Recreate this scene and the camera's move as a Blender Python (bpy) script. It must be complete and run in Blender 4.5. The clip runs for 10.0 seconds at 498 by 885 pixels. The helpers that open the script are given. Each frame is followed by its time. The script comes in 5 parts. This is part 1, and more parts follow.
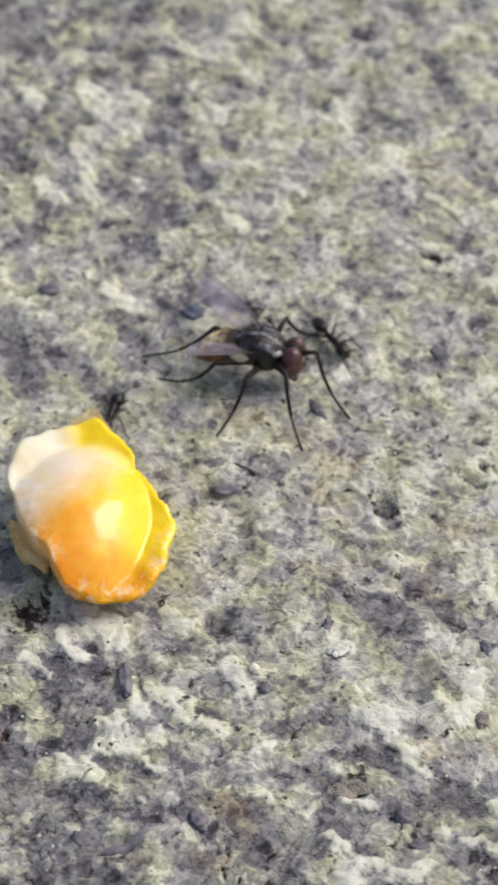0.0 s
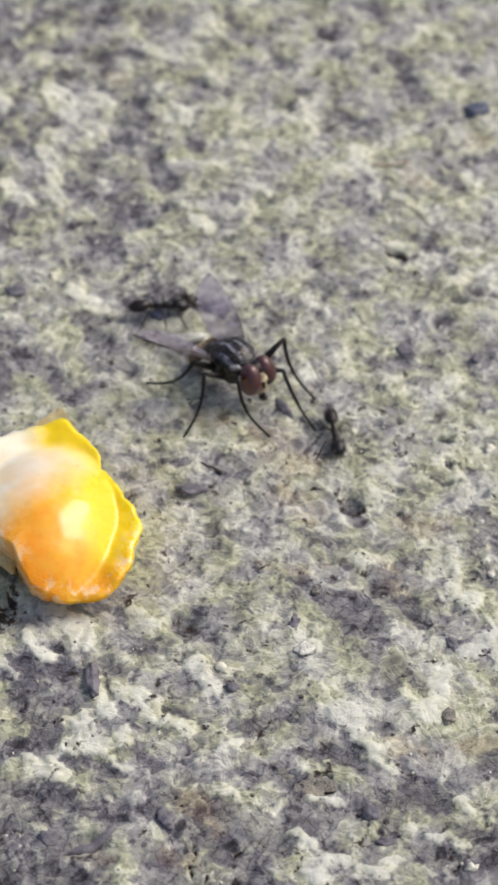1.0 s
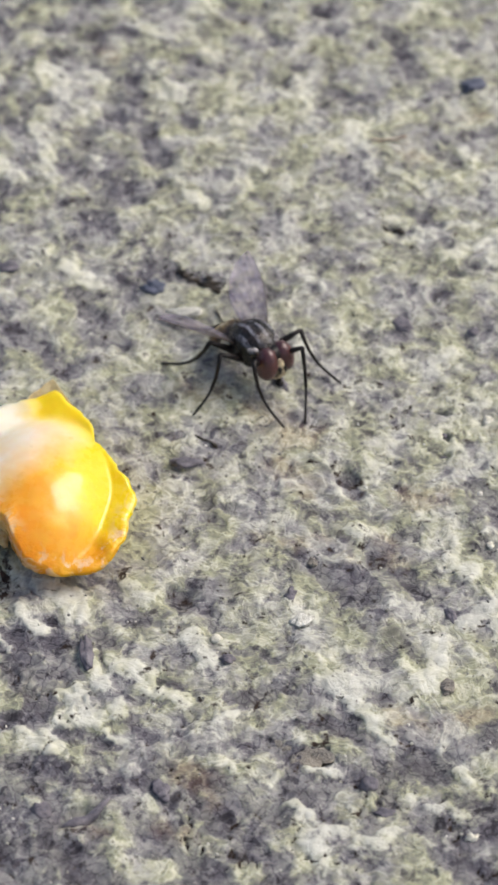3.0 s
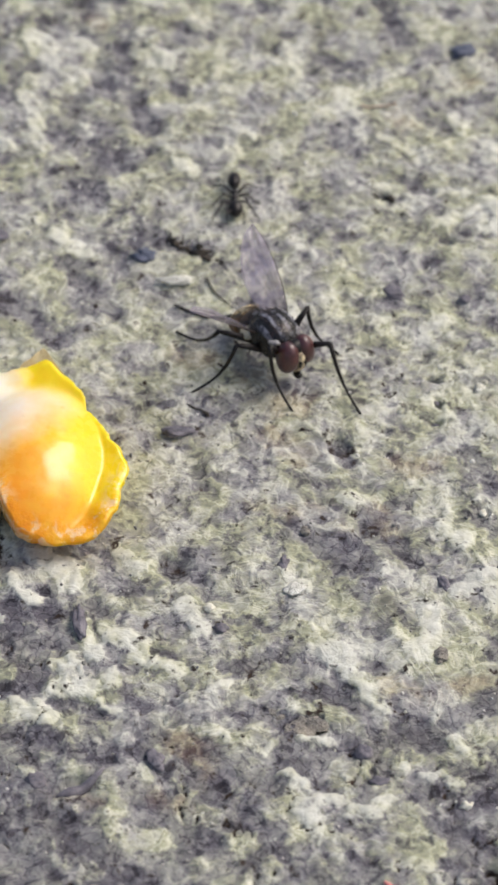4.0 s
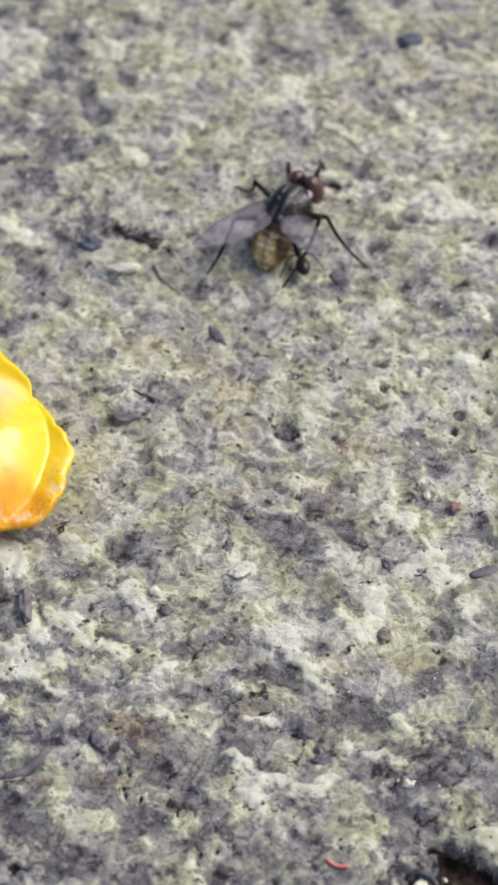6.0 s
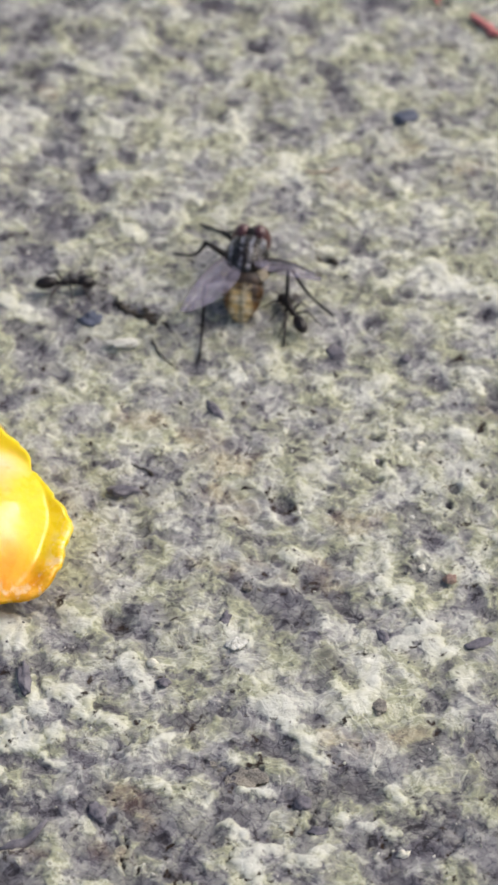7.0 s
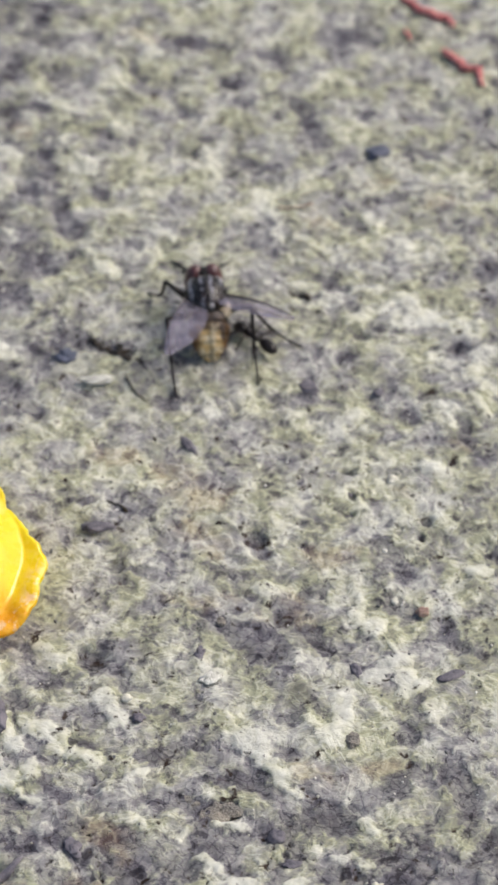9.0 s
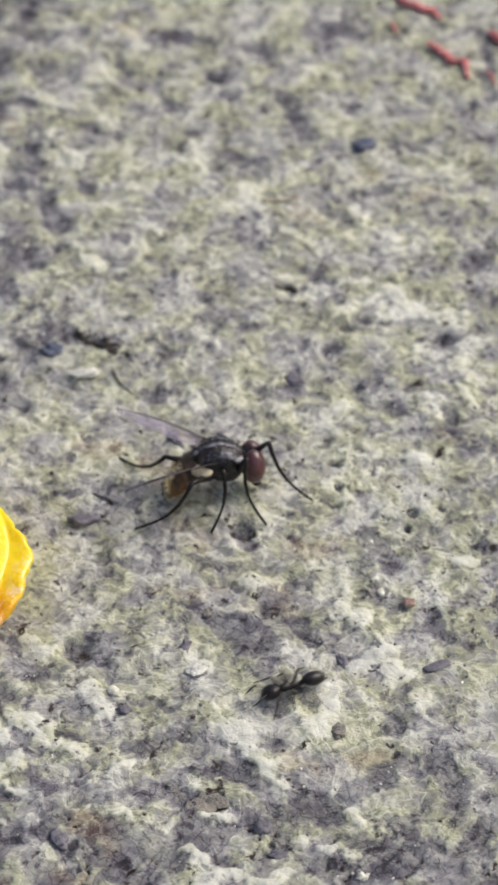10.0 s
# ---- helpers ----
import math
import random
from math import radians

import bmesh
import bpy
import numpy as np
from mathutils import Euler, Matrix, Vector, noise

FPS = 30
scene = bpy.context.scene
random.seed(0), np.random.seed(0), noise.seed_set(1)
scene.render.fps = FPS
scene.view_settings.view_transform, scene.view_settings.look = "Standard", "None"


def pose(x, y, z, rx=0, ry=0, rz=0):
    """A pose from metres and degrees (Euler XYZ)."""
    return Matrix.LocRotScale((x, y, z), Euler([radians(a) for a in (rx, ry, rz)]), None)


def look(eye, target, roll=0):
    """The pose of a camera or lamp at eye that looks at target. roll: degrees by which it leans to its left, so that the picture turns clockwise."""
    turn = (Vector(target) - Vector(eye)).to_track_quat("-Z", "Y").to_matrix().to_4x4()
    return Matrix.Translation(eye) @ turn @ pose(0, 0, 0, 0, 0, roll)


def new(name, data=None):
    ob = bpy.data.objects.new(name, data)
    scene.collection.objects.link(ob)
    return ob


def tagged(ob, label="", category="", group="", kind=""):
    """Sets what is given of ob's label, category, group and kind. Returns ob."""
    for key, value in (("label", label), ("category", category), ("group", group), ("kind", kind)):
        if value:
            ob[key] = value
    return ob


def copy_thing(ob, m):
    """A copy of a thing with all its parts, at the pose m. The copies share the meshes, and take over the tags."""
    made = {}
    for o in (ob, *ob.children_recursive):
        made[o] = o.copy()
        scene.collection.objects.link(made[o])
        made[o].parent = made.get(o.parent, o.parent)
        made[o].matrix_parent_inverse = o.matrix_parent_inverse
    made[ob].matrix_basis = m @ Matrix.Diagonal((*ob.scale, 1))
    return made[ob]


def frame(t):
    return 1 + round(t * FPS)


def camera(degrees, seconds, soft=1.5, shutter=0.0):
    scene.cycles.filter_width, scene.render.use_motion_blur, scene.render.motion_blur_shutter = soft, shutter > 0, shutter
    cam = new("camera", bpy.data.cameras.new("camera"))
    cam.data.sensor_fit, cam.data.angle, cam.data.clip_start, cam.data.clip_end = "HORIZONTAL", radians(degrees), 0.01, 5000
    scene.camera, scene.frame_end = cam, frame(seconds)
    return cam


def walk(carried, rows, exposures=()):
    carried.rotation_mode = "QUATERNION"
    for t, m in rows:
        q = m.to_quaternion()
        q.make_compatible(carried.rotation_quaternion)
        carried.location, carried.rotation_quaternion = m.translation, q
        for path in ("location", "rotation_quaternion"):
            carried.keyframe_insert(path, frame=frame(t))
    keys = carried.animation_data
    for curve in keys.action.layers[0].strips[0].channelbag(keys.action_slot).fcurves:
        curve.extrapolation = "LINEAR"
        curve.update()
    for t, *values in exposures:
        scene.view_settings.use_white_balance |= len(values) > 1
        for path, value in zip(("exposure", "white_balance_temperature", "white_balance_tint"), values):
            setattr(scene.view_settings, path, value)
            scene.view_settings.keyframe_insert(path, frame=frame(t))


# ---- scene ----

MM = 0.001
cam = camera(10.0, 10.0, soft=2.9, shutter=0.3)
# a close lens: the ground behind and before the fly goes soft
cam.data.dof.use_dof = True
cam.data.dof.focus_distance = 0.168
cam.data.dof.aperture_fstop = 108.0
PATH = [
    (0, (-0.00113, -0.12340, 0.13333), (-0.00297, -0.05527, 0.06015), 0.00),
    (0.5, (-0.00004, -0.12383, 0.13277), (-0.00073, -0.05559, 0.05967), 0.33),
    (1, (0.00014, -0.12385, 0.13319), (-0.00121, -0.05555, 0.06016), -0.17),
    (1.5, (-0.00081, -0.12431, 0.13308), (-0.00270, -0.05594, 0.06013), -0.16),
    (2, (-0.00036, -0.12424, 0.13279), (-0.00112, -0.05596, 0.05973), 0.34),
    (2.2, (-0.00018, -0.12504, 0.13195), (-0.00121, -0.05632, 0.05931), 0.07),
    (3.3, (0.00080, -0.12506, 0.12893), (-0.00056, -0.05597, 0.05665), -0.68),
    (3.5, (0.00030, -0.12480, 0.12938), (-0.00024, -0.05608, 0.05673), -0.15),
    (4, (-0.00001, -0.12473, 0.12913), (-0.00083, -0.05654, 0.05600), -0.37),
    (4.5, (0.00014, -0.12602, 0.12901), (-0.00018, -0.05704, 0.05661), -0.04),
    (4.8, (0.00175, -0.12572, 0.12768), (0.00217, -0.05755, 0.05452), 0.25),
    (4.9, (0.00031, -0.12628, 0.12870), (0.00060, -0.05819, 0.05546), 0.71),
    (5, (0.00113, -0.12560, 0.12980), (0.00220, -0.05870, 0.05548), 0.47),
    (5.2, (0.00194, -0.12459, 0.12935), (0.00218, -0.05835, 0.05444), -0.15),
    (5.5, (-0.00114, -0.12529, 0.12928), (-0.00036, -0.05821, 0.05512), 1.13),
    (5.7, (0.00064, -0.12586, 0.12871), (0.00085, -0.05819, 0.05509), 0.36),
    (6.8, (0.00381, -0.12744, 0.13033), (0.00308, -0.05759, 0.05878), -1.01),
    (7, (0.00333, -0.12764, 0.13060), (0.00266, -0.05752, 0.05931), -0.77),
    (7.5, (0.00443, -0.12856, 0.13143), (0.00506, -0.05810, 0.06047), -0.49),
    (7.6, (0.00443, -0.12942, 0.13103), (0.00360, -0.05802, 0.06102), -0.95),
    (7.7, (0.00314, -0.12846, 0.13267), (0.00405, -0.05780, 0.06191), -0.02),
    (8, (0.00235, -0.12842, 0.13361), (0.00234, -0.05778, 0.06282), -0.23),
    (8.5, (0.00426, -0.12850, 0.13289), (0.00413, -0.05755, 0.06242), -0.85),
    (9, (0.00475, -0.12810, 0.13188), (0.00426, -0.05733, 0.06123), -1.18),
    (9.5, (0.00523, -0.12845, 0.13161), (0.00462, -0.05764, 0.06100), -1.43),
    (10, (0.00571, -0.12863, 0.13150), (0.00519, -0.05781, 0.06089), -1.49),
]
walk(cam, [(t, look(eye, target, roll)) for t, eye, target, roll in PATH])

# ---- light: a bright hazy sky, a wide weak sun from behind right ----
SUN_TURN, SUN_UP = 72.0, 50.0
world = bpy.data.worlds.new("sky")
scene.world = world
world.use_nodes = True
wn = world.node_tree
sky = wn.nodes.new("ShaderNodeTexSky")
sky.sky_type, sky.sun_disc = "NISHITA", False
sky.sun_elevation, sky.sun_rotation = radians(SUN_UP), radians(SUN_TURN)
sky.dust_density, sky.air_density, sky.ozone_density = 5.0, 1.0, 0.75
wn.links.new(sky.outputs[0], wn.nodes["Background"].inputs[0])
wn.nodes["Background"].inputs[1].default_value = 0.147
lamp = bpy.data.lights.new("sun", "SUN")
lamp.energy, lamp.angle, lamp.color = 1.5, radians(30), (1.0, 0.98, 0.955)
sun = new("sun", lamp)
away = Vector((math.sin(radians(SUN_TURN)) * math.cos(radians(SUN_UP)), math.cos(radians(SUN_TURN)) * math.cos(radians(SUN_UP)), math.sin(radians(SUN_UP))))
sun.matrix_world = look(away, (0, 0, 0))
scene.view_settings.exposure = 0.0


# ---- materials ----
class Nodes:
    """A node material, built up by short calls."""

    def __init__(self, name):
        self.mat = bpy.data.materials.new(name)
        self.mat.use_nodes = True
        self.tree = self.mat.node_tree
        self.bsdf = self.tree.nodes["Principled BSDF"]
        self.out = self.tree.nodes["Material Output"]
        self.place = self.node("ShaderNodeTexCoord").outputs["Object"]

    def node(self, kind, **values):
        n = self.tree.nodes.new(kind)
        for key, value in values.items():
            n.inputs[key].default_value = value
        return n

    def link(self, a, b):
        self.tree.links.new(a, b)

    def noise(self, size, detail=4.0, rough=0.55, warp=0.0):
        """Noise whose blots are about size mm across."""
        n = self.node("ShaderNodeTexNoise", Scale=0.7 / (size * MM), Detail=detail, Roughness=rough, Distortion=warp)
        self.link(self.place, n.inputs["Vector"])
        return n.outputs["Fac"]

    def cells(self, size):
        n = self.node("ShaderNodeTexVoronoi", Scale=1.0 / (size * MM))
        self.link(self.place, n.inputs["Vector"])
        return n.outputs["Distance"]

    def attr(self, name):
        n = self.node("ShaderNodeAttribute")
        n.attribute_name = name
        return n.outputs["Fac"]

    def ramp(self, fac, *stops):
        n = self.node("ShaderNodeValToRGB")
        e = n.color_ramp.elements
        for k, (at, colour) in enumerate(stops):
            el = e[k] if k < 2 else e.new(at)
            el.position, el.color = at, (*colour, 1) if isinstance(colour, tuple) else (colour, colour, colour, 1)
        self.link(fac, n.inputs[0])
        return n.outputs[0]

    def mix(self, fac, a, b, how="MIX"):
        n = self.node("ShaderNodeMixRGB")
        n.blend_type = how
        for value, sock in ((fac, n.inputs[0]), (a, n.inputs[1]), (b, n.inputs[2])):
            if isinstance(value, (int, float)):
                sock.default_value = value if sock == n.inputs[0] else (value, value, value, 1)
            elif isinstance(value, tuple):
                sock.default_value = (*value, 1)
            else:
                self.link(value, sock)
        return n.outputs[0]

    def math(self, how, a, b=0.0):
        n = self.node("ShaderNodeMath")
        n.operation = how
        for value, sock in ((a, n.inputs[0]), (b, n.inputs[1])):
            if isinstance(value, (int, float)):
                sock.default_value = value
            else:
                self.link(value, sock)
        return n.outputs[0]

    def colour(self, value):
        if isinstance(value, tuple):
            self.bsdf.inputs["Base Color"].default_value = (*value, 1)
        else:
            self.link(value, self.bsdf.inputs["Base Color"])

    def bump(self, height, depth, strength=1.0):
        n = self.node("ShaderNodeBump", Strength=strength, Distance=depth * MM)
        self.link(height, n.inputs["Height"])
        self.link(n.outputs[0], self.bsdf.inputs["Normal"])

    def set(self, **values):
        for key, value in values.items():
            sock = self.bsdf.inputs[key.replace("_", " ")]
            if isinstance(value, (int, float, tuple)):
                sock.default_value = value
            else:
                self.link(value, sock)
        return self


def plain(name, dark, light, size, roughness=0.5, relief=0.02, **more):
    """A surface mottled between two colours at two scales, with fine relief."""
    n = Nodes(name)
    coarse, fine = n.noise(size, 3), n.noise(size / 6, 3)
    fac = n.math("ADD", n.math("MULTIPLY", coarse, 0.65), n.math("MULTIPLY", fine, 0.35))
    n.colour(n.ramp(fac, (0.36, dark), (0.62, light)))
    n.bump(fine, relief)
    n.set(Roughness=roughness, **more)
    return n.mat


def stone_material():
    n = Nodes("lichened_stone")
    crust, stain, warm, soil = n.attr("crust"), n.attr("stain"), n.attr("warm"), n.attr("soil")
    mottle, broad, tint = n.noise(1.7, 6, 0.62, 0.5), n.noise(6.0, 4, 0.6), n.noise(2.3, 6, 0.65, 0.3)
    holes, grain, crumbs = n.noise(0.62, 4, 0.6, 0.5), n.noise(0.15, 3, 0.6), n.noise(0.38, 3, 0.55, 0.4)

    def curls(size, thick, warp):
        """Thin winding fronds of crust, size mm apart."""
        return n.ramp(n.math("ABSOLUTE", n.math("SUBTRACT", n.noise(size, 3, 0.5, warp), 0.5)), (0.25 * thick, 1.0), (thick, 0.0))

    # how far the crust has grown over the rock: flakes, winding fronds, hollows, then grains
    fronds, threads = curls(1.15, 0.075, 0.9), curls(0.6, 0.08, 0.7)
    ragged = n.math("ADD", n.math("MULTIPLY", n.math("SUBTRACT", n.noise(0.95, 5, 0.66, 0.5), 0.5), 1.5), n.math("MULTIPLY", n.math("SUBTRACT", crumbs, 0.5), 0.9))
    plate = n.ramp(n.math("ADD", crust, ragged), (0.4, 0.0), (0.6, 0.7), (1.0, 1.0))
    darkened = n.ramp(n.math("ADD", stain, ragged), (0.32, 0.0), (0.56, 0.75), (0.95, 1.0))
    crazing = n.node("ShaderNodeTexVoronoi", Scale=1.0 / (0.8 * MM))
    crazing.feature = "DISTANCE_TO_EDGE"
    shift = n.node("ShaderNodeVectorMath")
    shift.operation = "MULTIPLY_ADD"
    wander = n.node("ShaderNodeTexNoise", Scale=0.7 / (0.7 * MM), Detail=3.0)
    n.link(n.place, wander.inputs["Vector"])
    n.link(wander.outputs["Color"], shift.inputs[0])
    shift.inputs[1].default_value = (0.9 * MM, 0.9 * MM, 0.9 * MM)
    n.link(n.place, shift.inputs[2])
    n.link(shift.outputs[0], crazing.inputs["Vector"])
    cracks = n.math("MULTIPLY", n.ramp(crazing.outputs["Distance"], (0.0, 1.0), (0.07, 0.0)), darkened)
    grown = n.math("ADD", 0.476, n.math("MULTIPLY", n.math("SUBTRACT", broad, 0.5), 0.3))
    grown = n.math("ADD", grown, n.math("MULTIPLY", n.math("SUBTRACT", n.ramp(mottle, (0.4, 0.0), (0.6, 1.0)), 0.5), 0.19))
    grown = n.math("ADD", grown, n.math("MULTIPLY", n.math("SUBTRACT", crumbs, 0.5), 0.27))
    grown = n.math("ADD", grown, n.math("MULTIPLY", n.math("SUBTRACT", grain, 0.5), 0.06))
    growth = n.math("ADD", n.math("MULTIPLY", fronds, 0.11), n.math("MULTIPLY", threads, 0.06))
    grown = n.math("ADD", grown, n.math("MULTIPLY", growth, n.math("SUBTRACT", 1.0, n.math("MULTIPLY", darkened, 0.6))))
    grown = n.math("SUBTRACT", grown, n.math("MULTIPLY", n.ramp(holes, (0.55, 0.0), (0.62, 1.0)), 0.18))
    grown = n.math("ADD", n.math("MULTIPLY", grown, n.math("SUBTRACT", 1.0, n.math("MULTIPLY", plate, 0.6))), n.math("MULTIPLY", plate, 0.545))
    grown = n.math("SUBTRACT", grown, n.math("ADD", n.math("MULTIPLY", darkened, 0.15), n.math("MULTIPLY", cracks, 0.13)))
    rock = n.ramp(grown, (0.08, (0.032, 0.029, 0.036)), (0.27, (0.115, 0.108, 0.126)), (0.42, (0.232, 0.226, 0.228)), (0.55, (0.35, 0.342, 0.322)), (0.7, (0.53, 0.528, 0.46)), (0.9, (0.73, 0.725, 0.65)))
    lime = n.ramp(grown, (0.08, (0.03, 0.028, 0.026)), (0.27, (0.11, 0.106, 0.092)), (0.42, (0.23, 0.231, 0.176)), (0.55, (0.36, 0.365, 0.24)), (0.7, (0.55, 0.545, 0.41)), (0.9, (0.73, 0.725, 0.64)))
    c = n.mix(n.math("MULTIPLY", n.ramp(tint, (0.42, 0.0), (0.58, 0.95)), n.math("SUBTRACT", 1.0, n.math("MULTIPLY", darkened, 0.6))), rock, lime)
    rust = n.ramp(grown, (0.2, (0.12, 0.07, 0.06)), (0.5, (0.33, 0.265, 0.18)), (0.8, (0.62, 0.55, 0.42)))
    c = n.mix(n.math("MULTIPLY", warm, n.ramp(tint, (0.38, 0.15), (0.58, 0.6))), c, rust)
    brown = n.ramp(n.noise(0.5, 5), (0.35, (0.012, 0.008, 0.007)), (0.66, (0.055, 0.037, 0.028)))
    c = n.mix(n.ramp(n.math("ADD", soil, n.math("MULTIPLY", ragged, 1.6)), (0.3, 0.0), (0.55, 1.0)), c, brown)
    n.colour(c)
    height = n.math("ADD", grown, n.math("ADD", n.math("MULTIPLY", growth, 0.5), n.math("MULTIPLY", grain, 0.06)))
    n.bump(height, 0.5, 0.42)
    n.set(Roughness=0.88, Specular_IOR_Level=0.25)
    return n.mat


def kernel_material():
    """Yolk-yellow skin round a domed middle: orange below, chalky white at the broken upper end."""
    n = Nodes("maize_skin")
    split = n.node("ShaderNodeSeparateXYZ")
    n.link(n.place, split.inputs[0])
    x, y, z = split.outputs
    wob = n.math("MULTIPLY", n.math("SUBTRACT", n.noise(3.0, 4), 0.5), 0.006)
    side = n.math("ADD", n.math("ADD", n.math("MULTIPLY", x, -0.78), n.math("MULTIPLY", y, 0.62)), wob)
    chalk = n.ramp(n.math("ADD", n.math("MULTIPLY", side, 100.0), 0.33), (0.26, 0.0), (0.45, 0.55), (0.68, 1.0))
    fine = n.noise(0.5, 4)
    yellow = n.ramp(fine, (0.3, (0.86, 0.59, 0.002)), (0.7, (0.9, 0.66, 0.004)))
    amber = n.ramp(n.noise(2.2, 4), (0.35, (0.88, 0.42, 0.03)), (0.65, (0.89, 0.52, 0.08)))
    white = n.ramp(n.noise(1.4, 4), (0.35, (0.87, 0.76, 0.56)), (0.6, (0.9, 0.86, 0.76)))
    beige = n.ramp(n.noise(1.1, 4), (0.35, (0.8, 0.5, 0.22)), (0.62, (0.88, 0.68, 0.42)))
    white = n.mix(n.ramp(n.math("ADD", n.math("MULTIPLY", n.math("ADD", y, wob), 220.0), 0.5), (0.1, 0.0), (0.6, 1.0)), beige, white)
    deep = n.ramp(n.math("ADD", n.math("MULTIPLY", n.math("ADD", y, wob), -120.0), 0.12), (0.2, 0.0), (0.75, 1.0))
    amber = n.mix(deep, amber, n.ramp(fine, (0.3, (0.86, 0.28, 0.004)), (0.7, (0.88, 0.36, 0.01))))
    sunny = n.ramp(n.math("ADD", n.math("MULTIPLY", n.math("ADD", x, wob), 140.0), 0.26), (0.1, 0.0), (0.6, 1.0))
    low = n.ramp(n.math("ADD", n.math("MULTIPLY", n.math("ADD", y, wob), -160.0), 0.1), (0.4, 0.0), (0.75, 0.85))
    rind = n.mix(low, yellow, n.ramp(fine, (0.3, (0.84, 0.3, 0.005)), (0.7, (0.87, 0.4, 0.015))))
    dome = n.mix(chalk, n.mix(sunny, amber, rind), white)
    pale_rim = n.ramp(n.math("MULTIPLY", n.math("ADD", x, wob), -250.0), (0.1, 0.0), (0.65, 0.85))
    c = n.mix(n.attr("dome"), n.mix(pale_rim, rind, white), dome)
    c = n.mix(n.math("MULTIPLY", n.attr("torn"), n.ramp(n.noise(0.9, 4, 0.7, 0.6), (0.5, 0.0), (0.56, 0.9))), c, (0.9, 0.66, 0.42))
    speck = n.ramp(n.cells(3.6), (0.014, 1.0), (0.026, 0.0))
    c = n.mix(n.math("MULTIPLY", speck, 0.85), c, (0.06, 0.03, 0.01))
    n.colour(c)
    n.bump(n.math("ADD", n.math("MULTIPLY", n.noise(2.4, 4), 0.22), n.math("MULTIPLY", n.attr("torn"), n.noise(0.35, 4))), 0.3, 0.6)
    n.set(Roughness=n.ramp(n.math("ADD", fine, n.math("MULTIPLY", chalk, 0.3)), (0.35, 0.2), (0.9, 0.5)), Subsurface_Weight=0.28, Subsurface_Radius=(1.0, 0.6, 0.15), Subsurface_Scale=1.2 * MM, Coat_Weight=0.35, Coat_Roughness=0.1, Specular_IOR_Level=0.35)
    return n.mat


def striped(name, base, mark, bands):
    """An insect's shell: glossy dark cuticle with long dusty marks across y (bands per mm), worn into blots."""
    n = Nodes(name)
    split = n.node("ShaderNodeSeparateXYZ")
    n.link(n.place, split.inputs[0])
    wave = n.math("COSINE", n.math("ADD", n.math("MULTIPLY", n.math("ABSOLUTE", split.outputs[1]), bands / MM * 6.283), n.math("SUBTRACT", n.math("MULTIPLY", n.noise(0.6, 3), 1.6), 3.6)))
    dust, blots, brown = n.noise(0.22, 4), n.noise(0.5, 4, 0.65, 0.8), n.noise(1.1, 3)
    top = n.ramp(n.math("MULTIPLY", split.outputs[2], 1.0 / MM / 4.0), (0.7, 0.08), (0.84, 1.0))
    fac = n.math("MULTIPLY", n.ramp(wave, (0.15, 0.0), (0.6, 1.0)), n.ramp(blots, (0.42, 0.0), (0.54, 1.0)))
    fac = n.math("MULTIPLY", n.math("MULTIPLY", fac, top), n.ramp(dust, (0.35, 0.4), (0.6, 1.0)))
    c = n.mix(n.ramp(brown, (0.5, 0.0), (0.66, 0.7)), base, (0.03, 0.013, 0.008))
    n.colour(n.mix(fac, c, mark))
    n.bump(n.math("ADD", n.math("MULTIPLY", blots, 0.7), n.math("MULTIPLY", dust, 0.4)), 0.22, 0.8)
    n.set(Roughness=n.ramp(dust, (0.35, 0.2), (0.65, 0.4)), Specular_IOR_Level=0.5)
    return n.mat


def abdomen_material():
    """Dark shell with tan to cream blotches in pairs on the rear rings, a dark line down the middle."""
    n = Nodes("abdomen_shell")
    split = n.node("ShaderNodeSeparateXYZ")
    n.link(n.place, split.inputs[0])
    x, y, z = split.outputs
    wob = n.math("MULTIPLY", n.math("SUBTRACT", n.noise(0.7, 3), 0.5), 0.9)
    rings = n.math("SINE", n.math("ADD", n.math("MULTIPLY", x, 6.283 / (0.72 * MM)), n.math("MULTIPLY", wob, 3.2)))
    spine = n.math("ABSOLUTE", n.math("ADD", y, n.math("MULTIPLY", wob, 0.3 * MM)))
    tan = n.ramp(n.noise(0.5, 3), (0.32, (0.45, 0.24, 0.06)), (0.46, (0.74, 0.52, 0.22)), (0.58, (0.9, 0.76, 0.48)))
    dark = n.ramp(n.noise(0.3, 3), (0.35, (0.012, 0.008, 0.006)), (0.65, (0.07, 0.04, 0.02)))
    rear = n.ramp(n.math("ADD", n.math("MULTIPLY", x, -1.0 / (2.6 * MM)), n.math("MULTIPLY", wob, 0.3)), (0.25, 0.0), (0.5, 1.0))
    blot = n.math("MULTIPLY", n.ramp(rings, (0.4, 1.0), (0.92, 0.6)), n.ramp(n.noise(0.7, 3, 0.6, 0.8), (0.36, 0.1), (0.47, 1.0)))
    blot = n.math("MULTIPLY", n.math("MULTIPLY", blot, rear), n.ramp(n.math("MULTIPLY", spine, 1.0 / MM), (0.06, 0.5), (0.24, 1.0)))
    tan = n.mix(n.ramp(n.math("MULTIPLY", spine, 1.0 / MM), (0.5, 0.0), (0.85, 1.0)), tan, (0.2, 0.095, 0.028))
    n.colour(n.mix(blot, dark, tan))
    n.set(Roughness=0.36)
    n.bump(n.noise(0.25, 3), 0.03, 0.6)
    return n.mat


